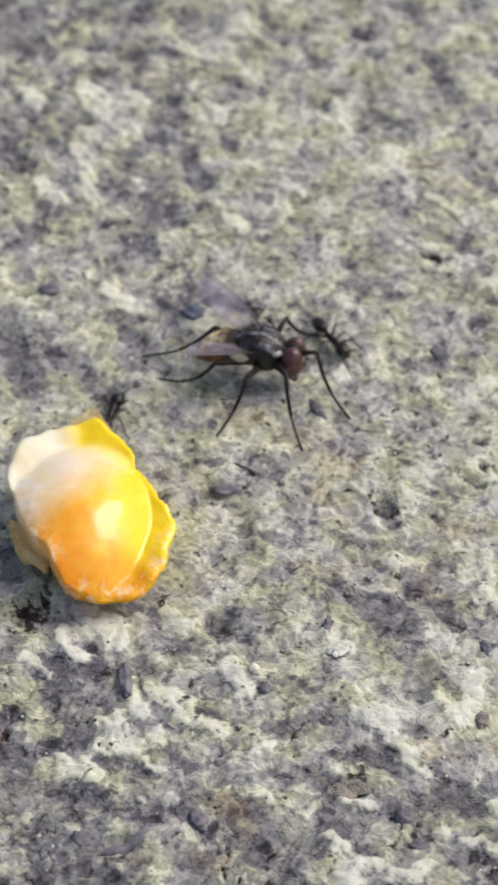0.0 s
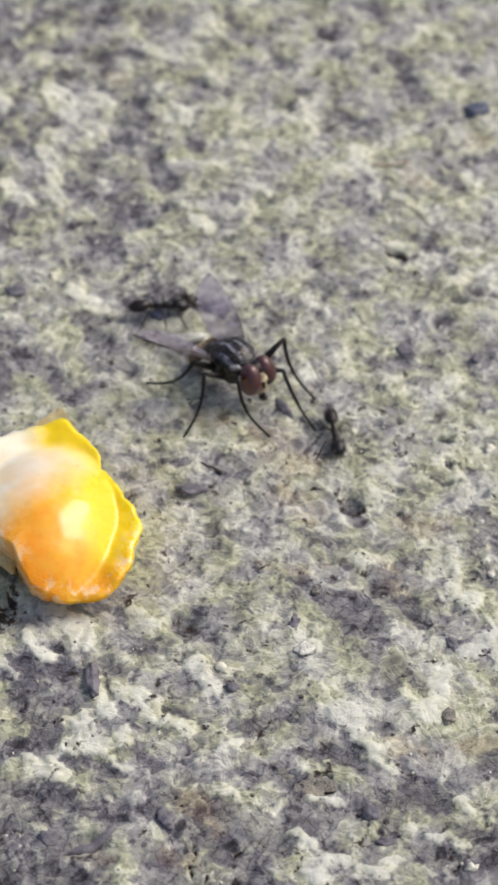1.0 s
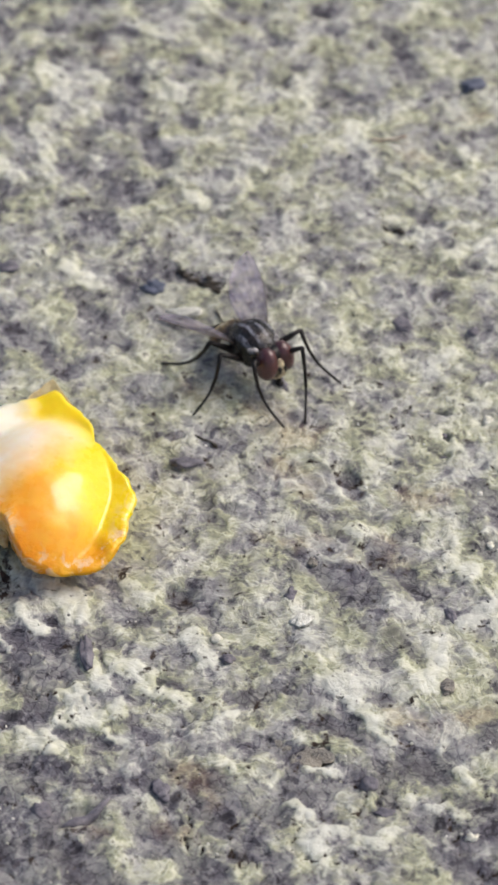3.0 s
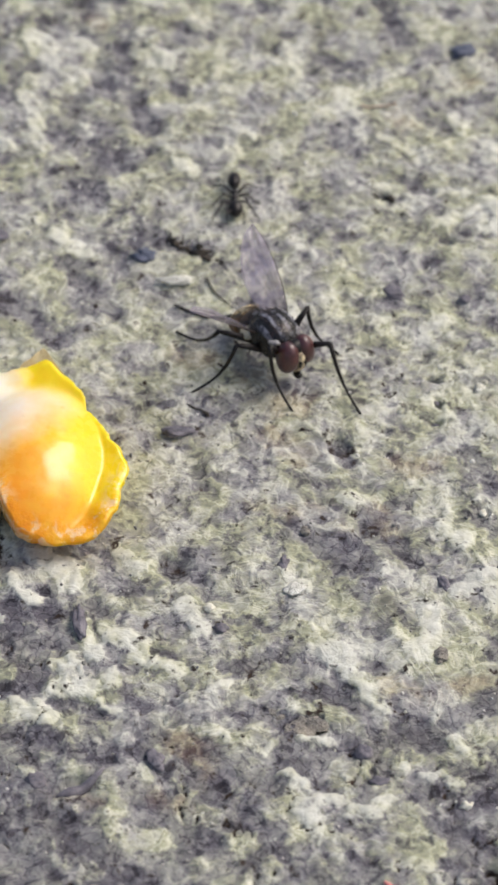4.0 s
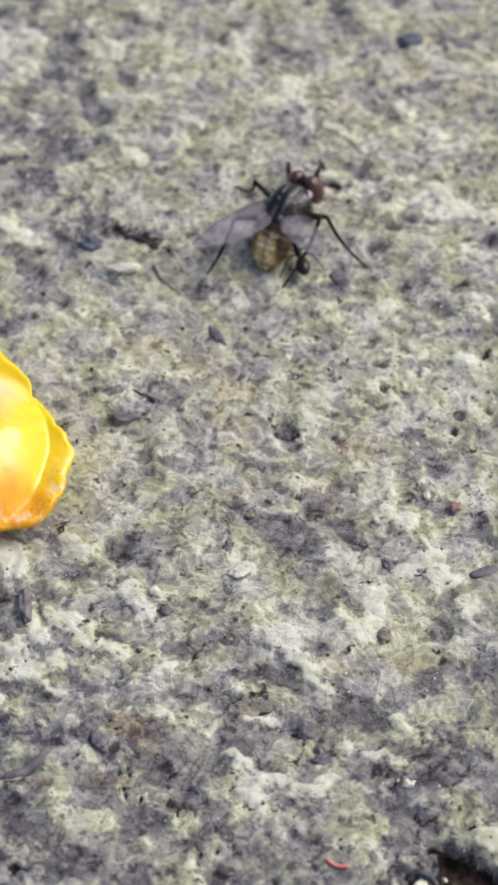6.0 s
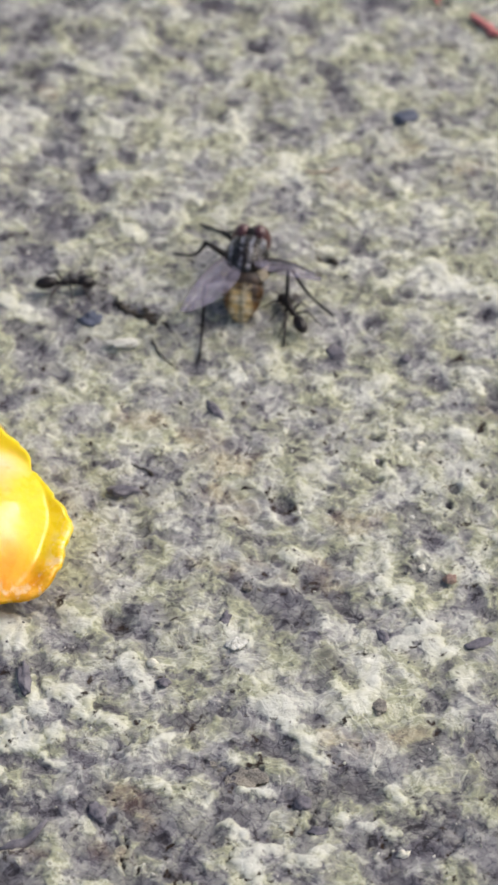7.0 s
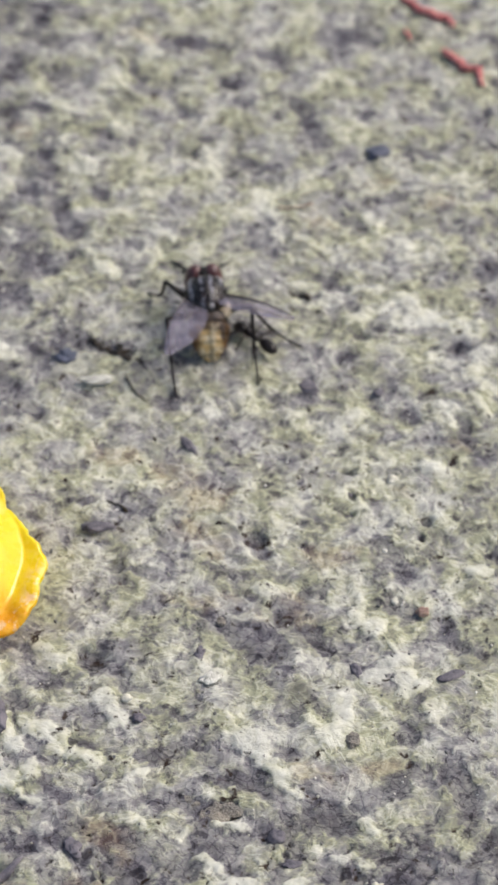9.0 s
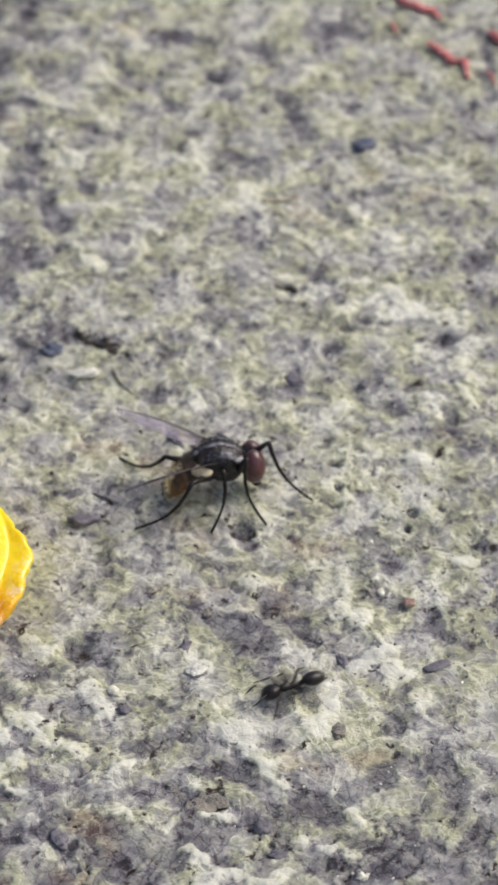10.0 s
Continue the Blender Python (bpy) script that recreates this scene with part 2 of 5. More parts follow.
def wing_material():
    n = Nodes("wing_film")
    film = n.noise(0.9, 3)
    clear = n.node("ShaderNodeBsdfTransparent", Color=(0.9, 0.88, 0.9, 1))
    n.colour(n.ramp(film, (0.35, (0.36, 0.33, 0.42)), (0.65, (0.56, 0.52, 0.63))))
    n.set(Roughness=0.3, Specular_IOR_Level=0.6)
    n.bump(film, 0.03, 0.5)
    both = n.node("ShaderNodeMixShader")
    n.link(n.ramp(film, (0.3, 0.1), (0.7, 0.28)), both.inputs[0])
    n.link(clear.outputs[0], both.inputs[1])
    n.link(n.bsdf.outputs[0], both.inputs[2])
    n.link(both.outputs[0], n.out.inputs[0])
    return n.mat


STONE = stone_material()
MAIZE = kernel_material()
HUSK = plain("husk_skin", (0.72, 0.55, 0.25), (0.86, 0.74, 0.46), 1.0, 0.35, 0.05, Transmission_Weight=0.25, IOR=1.2)
GERM = plain("starchy_maize", (0.6, 0.34, 0.08), (0.84, 0.64, 0.34), 0.8, 0.6, 0.12)
THORAX = striped("thorax_shell", (0.006, 0.005, 0.005), (0.2, 0.2, 0.235), 1.5)
ABDOMEN = abdomen_material()
FLY_BLACK = plain("black_cuticle", (0.004, 0.003, 0.003), (0.018, 0.014, 0.013), 0.5, 0.42, Specular_IOR_Level=0.3)
EYE = plain("red_brown_eye", (0.045, 0.012, 0.013), (0.1, 0.03, 0.03), 0.3, 0.32, 0.02, Coat_Weight=0.5, Coat_Roughness=0.22)
FACE = plain("golden_face", (0.1, 0.06, 0.04), (0.66, 0.55, 0.34), 0.3, 0.5)
SILVER = plain("silvery_dusting", (0.05, 0.045, 0.05), (0.5, 0.48, 0.48), 0.5, 0.4)
SQUAMA = plain("pale_cream_scale", (0.48, 0.4, 0.25), (0.7, 0.62, 0.45), 0.4, 0.55)
WING = wing_material()
VEIN = plain("wing_vein", (0.02, 0.015, 0.012), (0.05, 0.036, 0.03), 0.4, 0.5)
ANT = plain("ant_cuticle", (0.004, 0.003, 0.003), (0.022, 0.015, 0.013), 0.5, 0.3, Specular_IOR_Level=0.4)
ANT_LEG = plain("ant_leg_cuticle", (0.008, 0.006, 0.005), (0.05, 0.035, 0.028), 0.4, 0.4)
DARK_STONE = plain("dark_grey_pebble", (0.085, 0.078, 0.095), (0.2, 0.185, 0.205), 0.8, 0.7, 0.05)
GREY_STONE = plain("grey_pebble", (0.13, 0.12, 0.11), (0.32, 0.29, 0.24), 0.7, 0.85, 0.2)
RED_STONE = plain("reddish_pebble", (0.2, 0.12, 0.1), (0.38, 0.27, 0.21), 0.7, 0.8, 0.06)
BLUE_STONE = plain("blue_grey_chip", (0.045, 0.055, 0.085), (0.13, 0.14, 0.19), 0.7, 0.6, 0.05)
WHITE_GRIT = plain("cream_grit", (0.55, 0.52, 0.4), (0.78, 0.76, 0.66), 0.5, 0.7, 0.05)
LICHEN = plain("pale_lichen", (0.5, 0.49, 0.42), (0.74, 0.73, 0.66), 0.5, 0.9, 0.12)
HUMUS = plain("black_plant_crumb", (0.01, 0.009, 0.008), (0.07, 0.055, 0.04), 0.5, 0.8, 0.1)
STRAW = plain("dry_straw", (0.4, 0.3, 0.22), (0.62, 0.52, 0.42), 0.6, 0.6, 0.04)
RED = plain("red_fibre", (0.42, 0.09, 0.09), (0.72, 0.27, 0.25), 0.7, 0.6, 0.06)
GRIT = Nodes("mixed_grit")
pick = GRIT.node("ShaderNodeNewGeometry").outputs["Random Per Island"]
GRIT.colour(GRIT.ramp(pick, (0.0, (0.1, 0.1, 0.11)), (0.35, (0.25, 0.24, 0.21)), (0.7, (0.45, 0.44, 0.36)), (1.0, (0.75, 0.73, 0.66))))
GRIT.set(Roughness=0.8)
GRIT = GRIT.mat


# ---- mesh helpers: all of them take millimetres ----
def part(name, bm, material, parent=None, label="", smooth=True):
    mesh = bpy.data.meshes.new(name)
    bmesh.ops.scale(bm, vec=(MM, MM, MM), verts=bm.verts)
    bmesh.ops.recalc_face_normals(bm, faces=bm.faces)
    bm.to_mesh(mesh)
    bm.free()
    mesh.materials.append(material)
    for p in mesh.polygons:
        p.use_smooth = smooth
    ob = new(name, mesh)
    if parent is not None:
        ob.parent = parent
    return tagged(ob, label)


def ball(bm, centre, radii, turn=None, u=20, v=14, lump=0.0, seed=0):
    """An ellipsoid, made uneven by lump."""
    m = Matrix.Translation(centre) @ (turn.to_matrix().to_4x4() if turn else Matrix()) @ Matrix.Diagonal((*radii, 1))
    made = bmesh.ops.create_uvsphere(bm, u_segments=u, v_segments=v, radius=1.0)["verts"]
    if lump:
        for p in made:
            p.co *= 1 + lump * (noise.noise(p.co * 1.7 + Vector((seed, seed * 0.7, 0))) + 0.5 * noise.noise(p.co * 4.1 + Vector((0, seed, seed * 1.3))))
    bmesh.ops.transform(bm, matrix=m, verts=made)
    return made


def tube(bm, points, radii, sides=7):
    """A round limb through the points, with its own radius at each."""
    pts = [Vector(p) for p in points]
    rings = []
    for k, p in enumerate(pts):
        along = (pts[min(k + 1, len(pts) - 1)] - pts[max(k - 1, 0)]).normalized()
        side = along.cross(Vector((0.13, 0.31, 0.94))).normalized()
        up = side.cross(along)
        rings.append([bm.verts.new(p + radii[k] * (math.cos(a) * side + math.sin(a) * up)) for a in (2 * math.pi * s / sides for s in range(sides))])
    for a, b in zip(rings, rings[1:]):
        for s in range(sides):
            bm.faces.new((a[s], a[(s + 1) % sides], b[(s + 1) % sides], b[s]))
    bm.faces.new(rings[0][::-1])
    bm.faces.new(rings[-1])


def pebble(name, x, y, radii, material, label, turn=0.0, lump=0.35, seed=1, sink=0.42, category="pebble"):
    bm = bmesh.new()
    ball(bm, (0, 0, radii[2] * (1 - 2 * sink)), radii, None, 18, 12, lump, seed)
    ob = part(name, bm, material)
    ob.matrix_basis = pose(x * MM, y * MM, (ground_z(x, y) + 0.05) * MM, 0, 0, turn)
    return tagged(ob, label, category)


# ---- the stone ----
RNG = np.random.default_rng(7)
TABLE = RNG.random((512, 512))


def lattice(x, y, seed):
    ix, iy = np.floor(x).astype(int), np.floor(y).astype(int)
    fx, fy = x - ix, y - iy
    fx, fy = fx * fx * (3 - 2 * fx), fy * fy * (3 - 2 * fy)
    sx, sy = seed * 37, seed * 91
    at = lambda i, j: TABLE[(i + sx) % 512, (j + sy) % 512]  # noqa: E731
    return (at(ix, iy) * (1 - fx) + at(ix + 1, iy) * fx) * (1 - fy) + (at(ix, iy + 1) * (1 - fx) + at(ix + 1, iy + 1) * fx) * fy


def clouds(x, y, size, seed, octaves=4, gain=0.55):
    """Fractal noise, 0 to 1, mean 0.5; size in mm."""
    total, norm, amp = 0.0, 0.0, 1.0
    c, s = math.cos(0.6), math.sin(0.6)
    x, y = x / size + 100, y / size + 100
    for k in range(octaves):
        total, norm = total + amp * lattice(x, y, seed + k), norm + amp
        x, y, amp = 2.03 * (c * x - s * y) + 17, 2.03 * (s * x + c * y) + 31, amp * gain
    return total / norm


def smooth(lo, hi, v):
    v = np.clip((v - lo) / (hi - lo), 0, 1)
    return v * v * (3 - 2 * v)


# streaks of pale lichen crust, dark damp rock and warm mineral stain: from x, y to x, y, and half the width, in mm
PALE_A = [
    (-14.3, -13.0, -12.1, -15.7, 0.79), (-15.4, -15.7, -14.0, -17.0, 0.49), (-10.9, -18.7, -10.2, -21.2, 0.45), (-9.2, -13.2, -7.8, -14.3, 0.71),
    (-9.9, -19.1, -7.9, -20.4, 0.62), (-7.9, -21.2, -5.5, -22.4, 0.61), (-5.3, -17.4, -4.3, -19.1, 0.70), (-11.8, -21.7, -10.7, -22.9, 0.75),
    (-14.5, -24.8, -12.9, -25.4, 0.74), (-12.0, -23.3, -9.7, -24.9, 0.61), (-9.1, -23.5, -9.5, -22.1, 0.41), (-7.1, -25.4, -4.5, -24.5, 0.27),
    (-4.8, -24.3, -2.3, -23.0, 0.27), (-5.4, -26.5, -2.9, -26.9, 0.40), (1.0, -15.2, 2.1, -15.8, 0.46), (10.6, -9.2, 11.2, -11.5, 0.44),
    (9.1, -11.5, 11.9, -11.7, 0.25), (11.8, -12.4, 12.7, -14.6, 0.43),
]
PALE_B = [
    (11.3, -16.0, 13.0, -15.1, 0.89), (12.9, -17.3, 13.3, -17.7, 0.46), (9.6, -18.1, 8.7, -20.7, 0.76), (7.2, -19.2, 8.2, -20.1, 0.45),
    (2.6, -19.5, 3.9, -21.1, 0.79), (3.6, -20.7, 4.6, -22.4, 0.61), (4.2, -22.4, 5.5, -24.0, 0.41), (5.5, -24.0, 6.7, -25.6, 0.40),
    (2.6, -26.9, 2.9, -25.7, 0.27), (1.9, -26.9, 3.5, -27.1, 0.26), (1.0, -29.4, 2.1, -30.8, 0.26), (2.1, -30.8, 4.1, -31.9, 0.29),
    (4.1, -32.1, 5.6, -32.3, 0.48), (5.7, -31.5, 6.9, -31.5, 0.29), (1.9, -32.3, 2.5, -33.8, 0.54), (7.3, -28.8, 8.2, -29.2, 0.23),
    (8.9, -29.4, 11.0, -30.3, 0.26), (-0.6, -25.7, -1.0, -26.5, 0.17),
]
PALE_C = [
    (10.2, -26.8, 11.1, -28.0, 0.33), (1.3, -24.9, 2.6, -24.5, 0.23), (4.1, -8.4, 5.4, -9.3, 0.44), (-7.0, -7.0, -6.3, -7.5, 0.37),
    (-11.2, 40.7, -9.0, 39.7, 0.70), (-9.0, 39.7, -5.6, 37.5, 0.74), (-5.7, 43.7, -5.3, 42.3, 0.71), (-5.0, 48.6, -2.8, 46.4, 0.83),
    (-0.9, 33.1, -0.1, 32.4, 0.48), (0.4, 24.0, 1.0, 22.7, 0.54), (3.2, 26.3, 4.8, 27.5, 0.74), (4.8, 29.4, 6.0, 25.0, 0.93),
    (6.0, 25.0, 9.5, 23.1, 0.59), (9.5, 23.1, 11.9, 24.2, 0.41), (-9.3, 35.7, -7.1, 31.7, 0.67), (-6.9, 27.9, -0.9, 26.5, 0.51),
    (-2.9, 25.9, -0.8, 24.0, 0.46), (0.7, 34.7, 1.9, 29.5, 0.57),
]
PALE_D = [
    (9.2, 43.2, 11.7, 42.4, 0.71), (13.1, 24.8, 15.1, 23.5, 0.87), (15.0, 22.3, 17.4, 22.9, 0.77), (19.5, 30.9, 20.6, 29.0, 0.76),
    (16.5, 28.4, 20.5, 27.7, 0.47), (11.8, 19.4, 12.5, 19.1, 0.58), (14.3, 15.6, 19.3, 15.2, 0.56), (16.5, 11.9, 19.4, 10.7, 0.51),
    (10.9, 16.0, 14.4, 17.6, 0.66), (2.0, 13.4, 2.7, 12.2, 0.38), (0.8, 8.4, 1.6, 6.8, 0.41), (-8.4, 4.9, -8.1, 4.4, 0.29),
    (10.3, -1.3, 11.2, -1.8, 0.59), (9.4, 5.0, 10.6, 6.5, 0.45), (16.6, 7.5, 17.3, 5.8, 0.37), (18.9, 7.9, 19.5, 6.3, 0.37),
    (-7.6, 23.6, -5.5, 21.1, 0.50), (7.2, 29.4, 8.5, 31.2, 0.42),
]
PALE_E = [
    (-5.9, 5.9, -4.8, 6.9, 0.33), (-17.6, 35.8, -15.7, 32.6, 1.23), (-17.5, 28.9, -15.9, 23.0, 0.81), (-20.0, 25.2, -18.3, 22.9, 0.76),
    (-14.2, 35.2, -12.9, 34.0, 0.62), (-14.6, 15.0, -12.6, 12.9, 0.63), (-20.7, 18.8, -19.5, 18.3, 0.39), (-17.8, 16.6, -16.2, 16.1, 0.51),
    (-22.5, 36.3, -20.7, 33.8, 0.86), (-19.0, 12.2, -18.2, 11.7, 0.42), (-18.7, -13.0, -16.9, -13.8, 0.33), (-17.4, -16.9, -15.9, -18.2, 0.46),
    (15.2, -19.3, 14.9, -18.0, 0.56), (14.9, -34.9, 15.5, -35.7, 0.41), (-8.1, -39.9, -7.8, -41.0, 0.40), (10.1, -38.9, 11.3, -39.3, 0.25),
    (14.2, 17.9, 15.6, 16.2, 0.68), (15.3, 1.9, 16.6, 0.4, 0.47),
]
PALE_F = [
    (-1.2, -37.4, -0.6, -38.5, 0.37), (7.1, -39.3, 8.3, -38.9, 0.28), (15.7, -9.1, 16.3, -11.0, 0.37), (15.7, -2.5, 16.7, -3.5, 0.38),
]
PALE_G = [(10.5, -10.9, 11.5, -12.0, 0.85), (12.2, -15.5, 13.6, -16.6, 1.05), (14.4, -18.6, 15.2, -20.2, 0.6), (2.4, -20.0, 5.6, -23.8, 0.75), (17.6, -7.2, 18.8, -7.3, 0.5), (0.9, -16.0, 1.7, -16.6, 0.4), (14.4, -34.6, 15.2, -35.8, 0.5)]
PALE = PALE_G + PALE_A + PALE_B + PALE_C + PALE_D + PALE_E + PALE_F
DARK_A = [
    (-16.0, -17.9, -13.7, -22.1, 1.18), (-13.7, -17.0, -12.5, -20.0, 0.63), (-9.7, -15.9, -7.9, -15.9, 0.39), (-5.7, -14.8, -4.6, -15.2, 0.57),
    (-5.5, -13.0, -4.8, -14.3, 0.39), (-4.4, -16.1, -2.7, -16.7, 0.46), (2.7, -12.0, 5.4, -13.8, 1.08), (4.0, -14.3, 3.7, -14.7, 0.32),
    (-0.1, -10.2, 1.7, -11.1, 0.40), (12.6, -9.7, 13.7, -11.1, 0.80), (12.1, -5.0, 13.8, -7.4, 0.82), (7.4, -12.0, 8.7, -13.8, 0.72),
    (9.7, -16.0, 10.3, -15.5, 0.35), (-1.0, -18.6, -0.3, -19.1, 0.38), (-0.0, -20.7, 0.6, -21.2, 0.45), (6.6, -19.0, 5.9, -19.4, 0.45),
    (9.9, -19.0, 10.2, -19.6, 0.31), (12.5, -19.8, 13.2, -20.7, 0.55),
]
DARK_B = [
    (5.2, -21.3, 6.2, -21.8, 0.38), (-13.7, -22.5, -13.9, -23.7, 0.75), (-15.6, -23.8, -14.3, -22.9, 0.61), (-12.3, -24.1, -12.6, -25.4, 0.40),
    (-8.1, -23.9, -7.1, -24.9, 0.64), (-15.4, -26.6, -14.1, -27.0, 0.30), (-10.0, -25.5, -9.5, -25.7, 0.30), (-13.0, -29.3, -12.7, -30.9, 0.62),
    (-14.9, -32.8, -12.9, -36.2, 1.28), (-12.2, -32.4, -7.9, -36.1, 0.96), (-6.5, -32.0, -3.1, -34.6, 0.83), (-7.0, -28.7, -6.0, -29.5, 0.29),
    (-1.3, -25.3, -0.3, -25.3, 0.37), (-0.9, -29.8, 0.3, -30.4, 0.42), (0.3, -25.7, 2.2, -26.1, 0.73), (0.6, -27.7, 2.6, -28.1, 0.43),
    (2.6, -24.0, 5.2, -24.4, 0.57), (7.1, -25.6, 8.9, -27.2, 0.60),
]
DARK_C = [
    (6.3, -30.0, 6.7, -29.6, 0.29), (8.6, -26.4, 12.3, -24.4, 0.74), (10.7, -30.4, 11.0, -30.2, 0.42), (12.3, -29.6, 12.6, -31.5, 0.46),
    (4.1, -33.1, 5.0, -33.8, 0.45), (-0.9, -32.7, 0.7, -35.3, 0.64), (8.7, -33.0, 11.5, -34.5, 0.70), (4.1, -5.3, 4.5, -5.8, 0.60),
    (1.0, -6.5, 1.5, -7.2, 0.33), (-4.6, -6.5, -3.2, -7.0, 0.45), (-6.4, -4.7, -5.7, -4.2, 0.30), (-12.0, 51.0, -11.2, 52.4, 0.96),
    (-13.3, 48.9, -12.9, 49.6, 0.63), (-11.5, 48.1, -8.0, 48.0, 0.78), (-11.3, 43.8, -8.7, 43.1, 0.66), (-1.1, 47.8, 2.2, 47.1, 0.9),
    (-4.9, 45.0, -4.0, 42.2, 0.66), (-4.0, 41.5, -2.7, 41.5, 0.50),
]
DARK_D = [
    (-1.4, 39.4, -0.6, 38.7, 0.59), (2.4, 42.7, 3.6, 42.0, 0.66), (0.7, 36.0, 1.1, 36.0, 0.58), (3.2, 33.3, 4.8, 32.0, 0.81),
    (-10.9, 34.4, -10.5, 31.9, 0.6), (-9.8, 29.2, -8.9, 26.1, 1.03), (-6.4, 36.6, -6.0, 35.9, 0.39), (-4.5, 35.2, -4.3, 35.2, 0.39),
    (-8.4, 23.6, -8.2, 23.0, 0.55), (-12.3, 22.5, -10.3, 21.3, 0.90), (-5.2, 21.7, -5.0, 21.4, 0.45), (10.6, 48.1, 13.6, 48.0, 1.41),
    (4.9, 46.1, 7.1, 44.7, 0.92), (7.8, 39.8, 9.4, 35.1, 0.88), (12.4, 37.7, 13.2, 38.3, 0.49), (15.5, 33.6, 17.6, 33.5, 0.87),
    (13.3, 28.5, 16.1, 29.1, 0.61), (15.8, 38.2, 18.3, 38.8, 0.54),
]
DARK_E = [
    (20.7, 37.4, 21.6, 38.0, 0.84), (10.8, 26.7, 12.3, 24.8, 0.74), (18.3, 25.0, 20.0, 25.2, 0.51), (20.1, 20.4, 22.1, 21.5, 0.99),
    (8.6, 20.1, 10.6, 18.9, 0.75), (-4.8, 24.7, -3.6, 24.1, 0.41), (23.1, 47.0, 23.1, 38.7, 0.76), (5.0, 14.4, 6.2, 14.4, 0.60),
    (12.4, 14.8, 13.9, 14.7, 0.30), (16.5, 12.7, 18.0, 12.7, 0.39), (18.4, 13.2, 20.8, 13.4, 0.47), (10.0, 12.0, 10.8, 12.3, 0.38),
    (7.6, 8.2, 9.5, 7.6, 0.46), (13.9, 6.4, 14.7, 6.2, 0.45), (12.4, 4.4, 13.8, 4.3, 0.29), (-8.4, 14.2, -6.1, 13.6, 0.95),
    (-11.3, 9.3, -10.4, 7.1, 0.59), (-2.2, 8.5, -1.4, 7.9, 0.67),
]
DARK_F = [
    (0.1, 5.7, 0.3, 5.7, 0.37), (1.5, 2.1, 2.1, 0.9, 0.3), (0.2, 1.0, 0.9, 0.2, 0.2), (-1.1, 15.7, -0.4, 15.1, 0.39), (1.6, 8.9, 3.1, 7.8, 0.37), (-5.9, -4.8, -5.0, -4.6, 0.43),
    (19.3, -2.0, 20.1, -2.0, 0.35), (19.1, -6.0, 20.1, -6.5, 0.62), (11.9, 0.7, 13.7, 1.2, 0.28), (20.4, 7.9, 21.1, 7.9, 0.46),
    (17.8, 2.6, 18.4, 2.6, 0.36), (-7.5, -0.8, -6.8, -1.1, 0.32), (-11.2, 16.0, -10.1, 17.1, 0.61), (-24.0, 43.4, -22.0, 40.2, 1.19),
    (-21.3, 41.5, -20.3, 39.6, 0.69), (-12.1, 32.0, -11.4, 28.9, 0.6), (-11.1, 21.9, -10.4, 23.7, 0.75), (-13.7, 19.6, -11.8, 19.0, 0.78),
    (-19.6, 20.5, -20.3, 19.4, 0.79), (-20.8, 16.0, -19.7, 16.0, 0.77),
]
DARK_G = [
    (-21.2, 11.6, -19.2, 5.3, 1.23), (-17.2, 8.5, -14.0, 4.9, 1.05), (-13.7, 11.8, -12.0, 9.7, 0.75), (-18.7, 28.9, -20.4, 30.0, 0.51),
    (-22.8, 29.4, -21.0, 27.0, 0.83), (-19.1, -8.4, -18.6, -10.7, 0.67), (17.6, 5.5, 18.3, 3.4, 0.56), (15.6, -23.1, 16.4, -26.4, 0.74),
    (-11.2, -39.2, -9.0, -41.4, 1.11), (3.7, -40.4, 5.8, -41.1, 0.34), (8.6, -39.3, 9.7, -40.7, 0.56), (15.2, -29.5, 16.2, -31.1, 0.59),
    (15.9, -12.3, 16.8, -14.1, 0.58), (18.0, 12.3, 18.7, 11.2, 0.50),
]
DARK = DARK_A + DARK_B + DARK_C + DARK_D + DARK_E + DARK_F + DARK_G
WARM_A = [
    (7.6, -5.8, 9.0, -6.5, 0.82), (6.1, -9.7, 7.1, -10.6, 0.58), (0.6, -9.8, 2.7, -10.0, 0.51), (3.7, -11.1, 4.4, -11.3, 0.36),
    (-5.1, -27.3, -3.5, -28.9, 0.72), (6.8, -22.8, 7.8, -23.4, 0.54), (8.4, -24.0, 12.0, -22.7, 0.68), (-6.6, -30.9, -5.3, -31.6, 0.39),
    (-11.6, -31.3, -9.7, -31.6, 0.32), (-1.4, -8.9, -1.1, -9.3, 0.37), (9.6, 25.5, 8.4, 26.8, 0.65), (16.9, 27.8, 18.5, 28.1, 0.56),
    (14.6, 30.4, 13.0, 30.5, 0.52), (14.0, -0.9, 13.6, -0.3, 0.48), (17.8, 3.2, 17.1, 3.7, 0.41), (-12.7, 37.1, -12.2, 37.1, 0.74),
    # the last four put the brownish shade below the fly into the stone's colour
    (8.7, -6.7, 10.2, -5.7, 0.54), (-5.0, 48.6, -3.3, 47.8, 0.73), (-1.4, 1.8, 1.7, -0.8, 1.1), (-0.3, -3.9, 1.7, -5.1, 1.0), (-5.8, 3.2, -4.2, 2.8, 0.8), (-0.8, 0.2, 0.6, -1.2, 0.8),
]
WARM = WARM_A

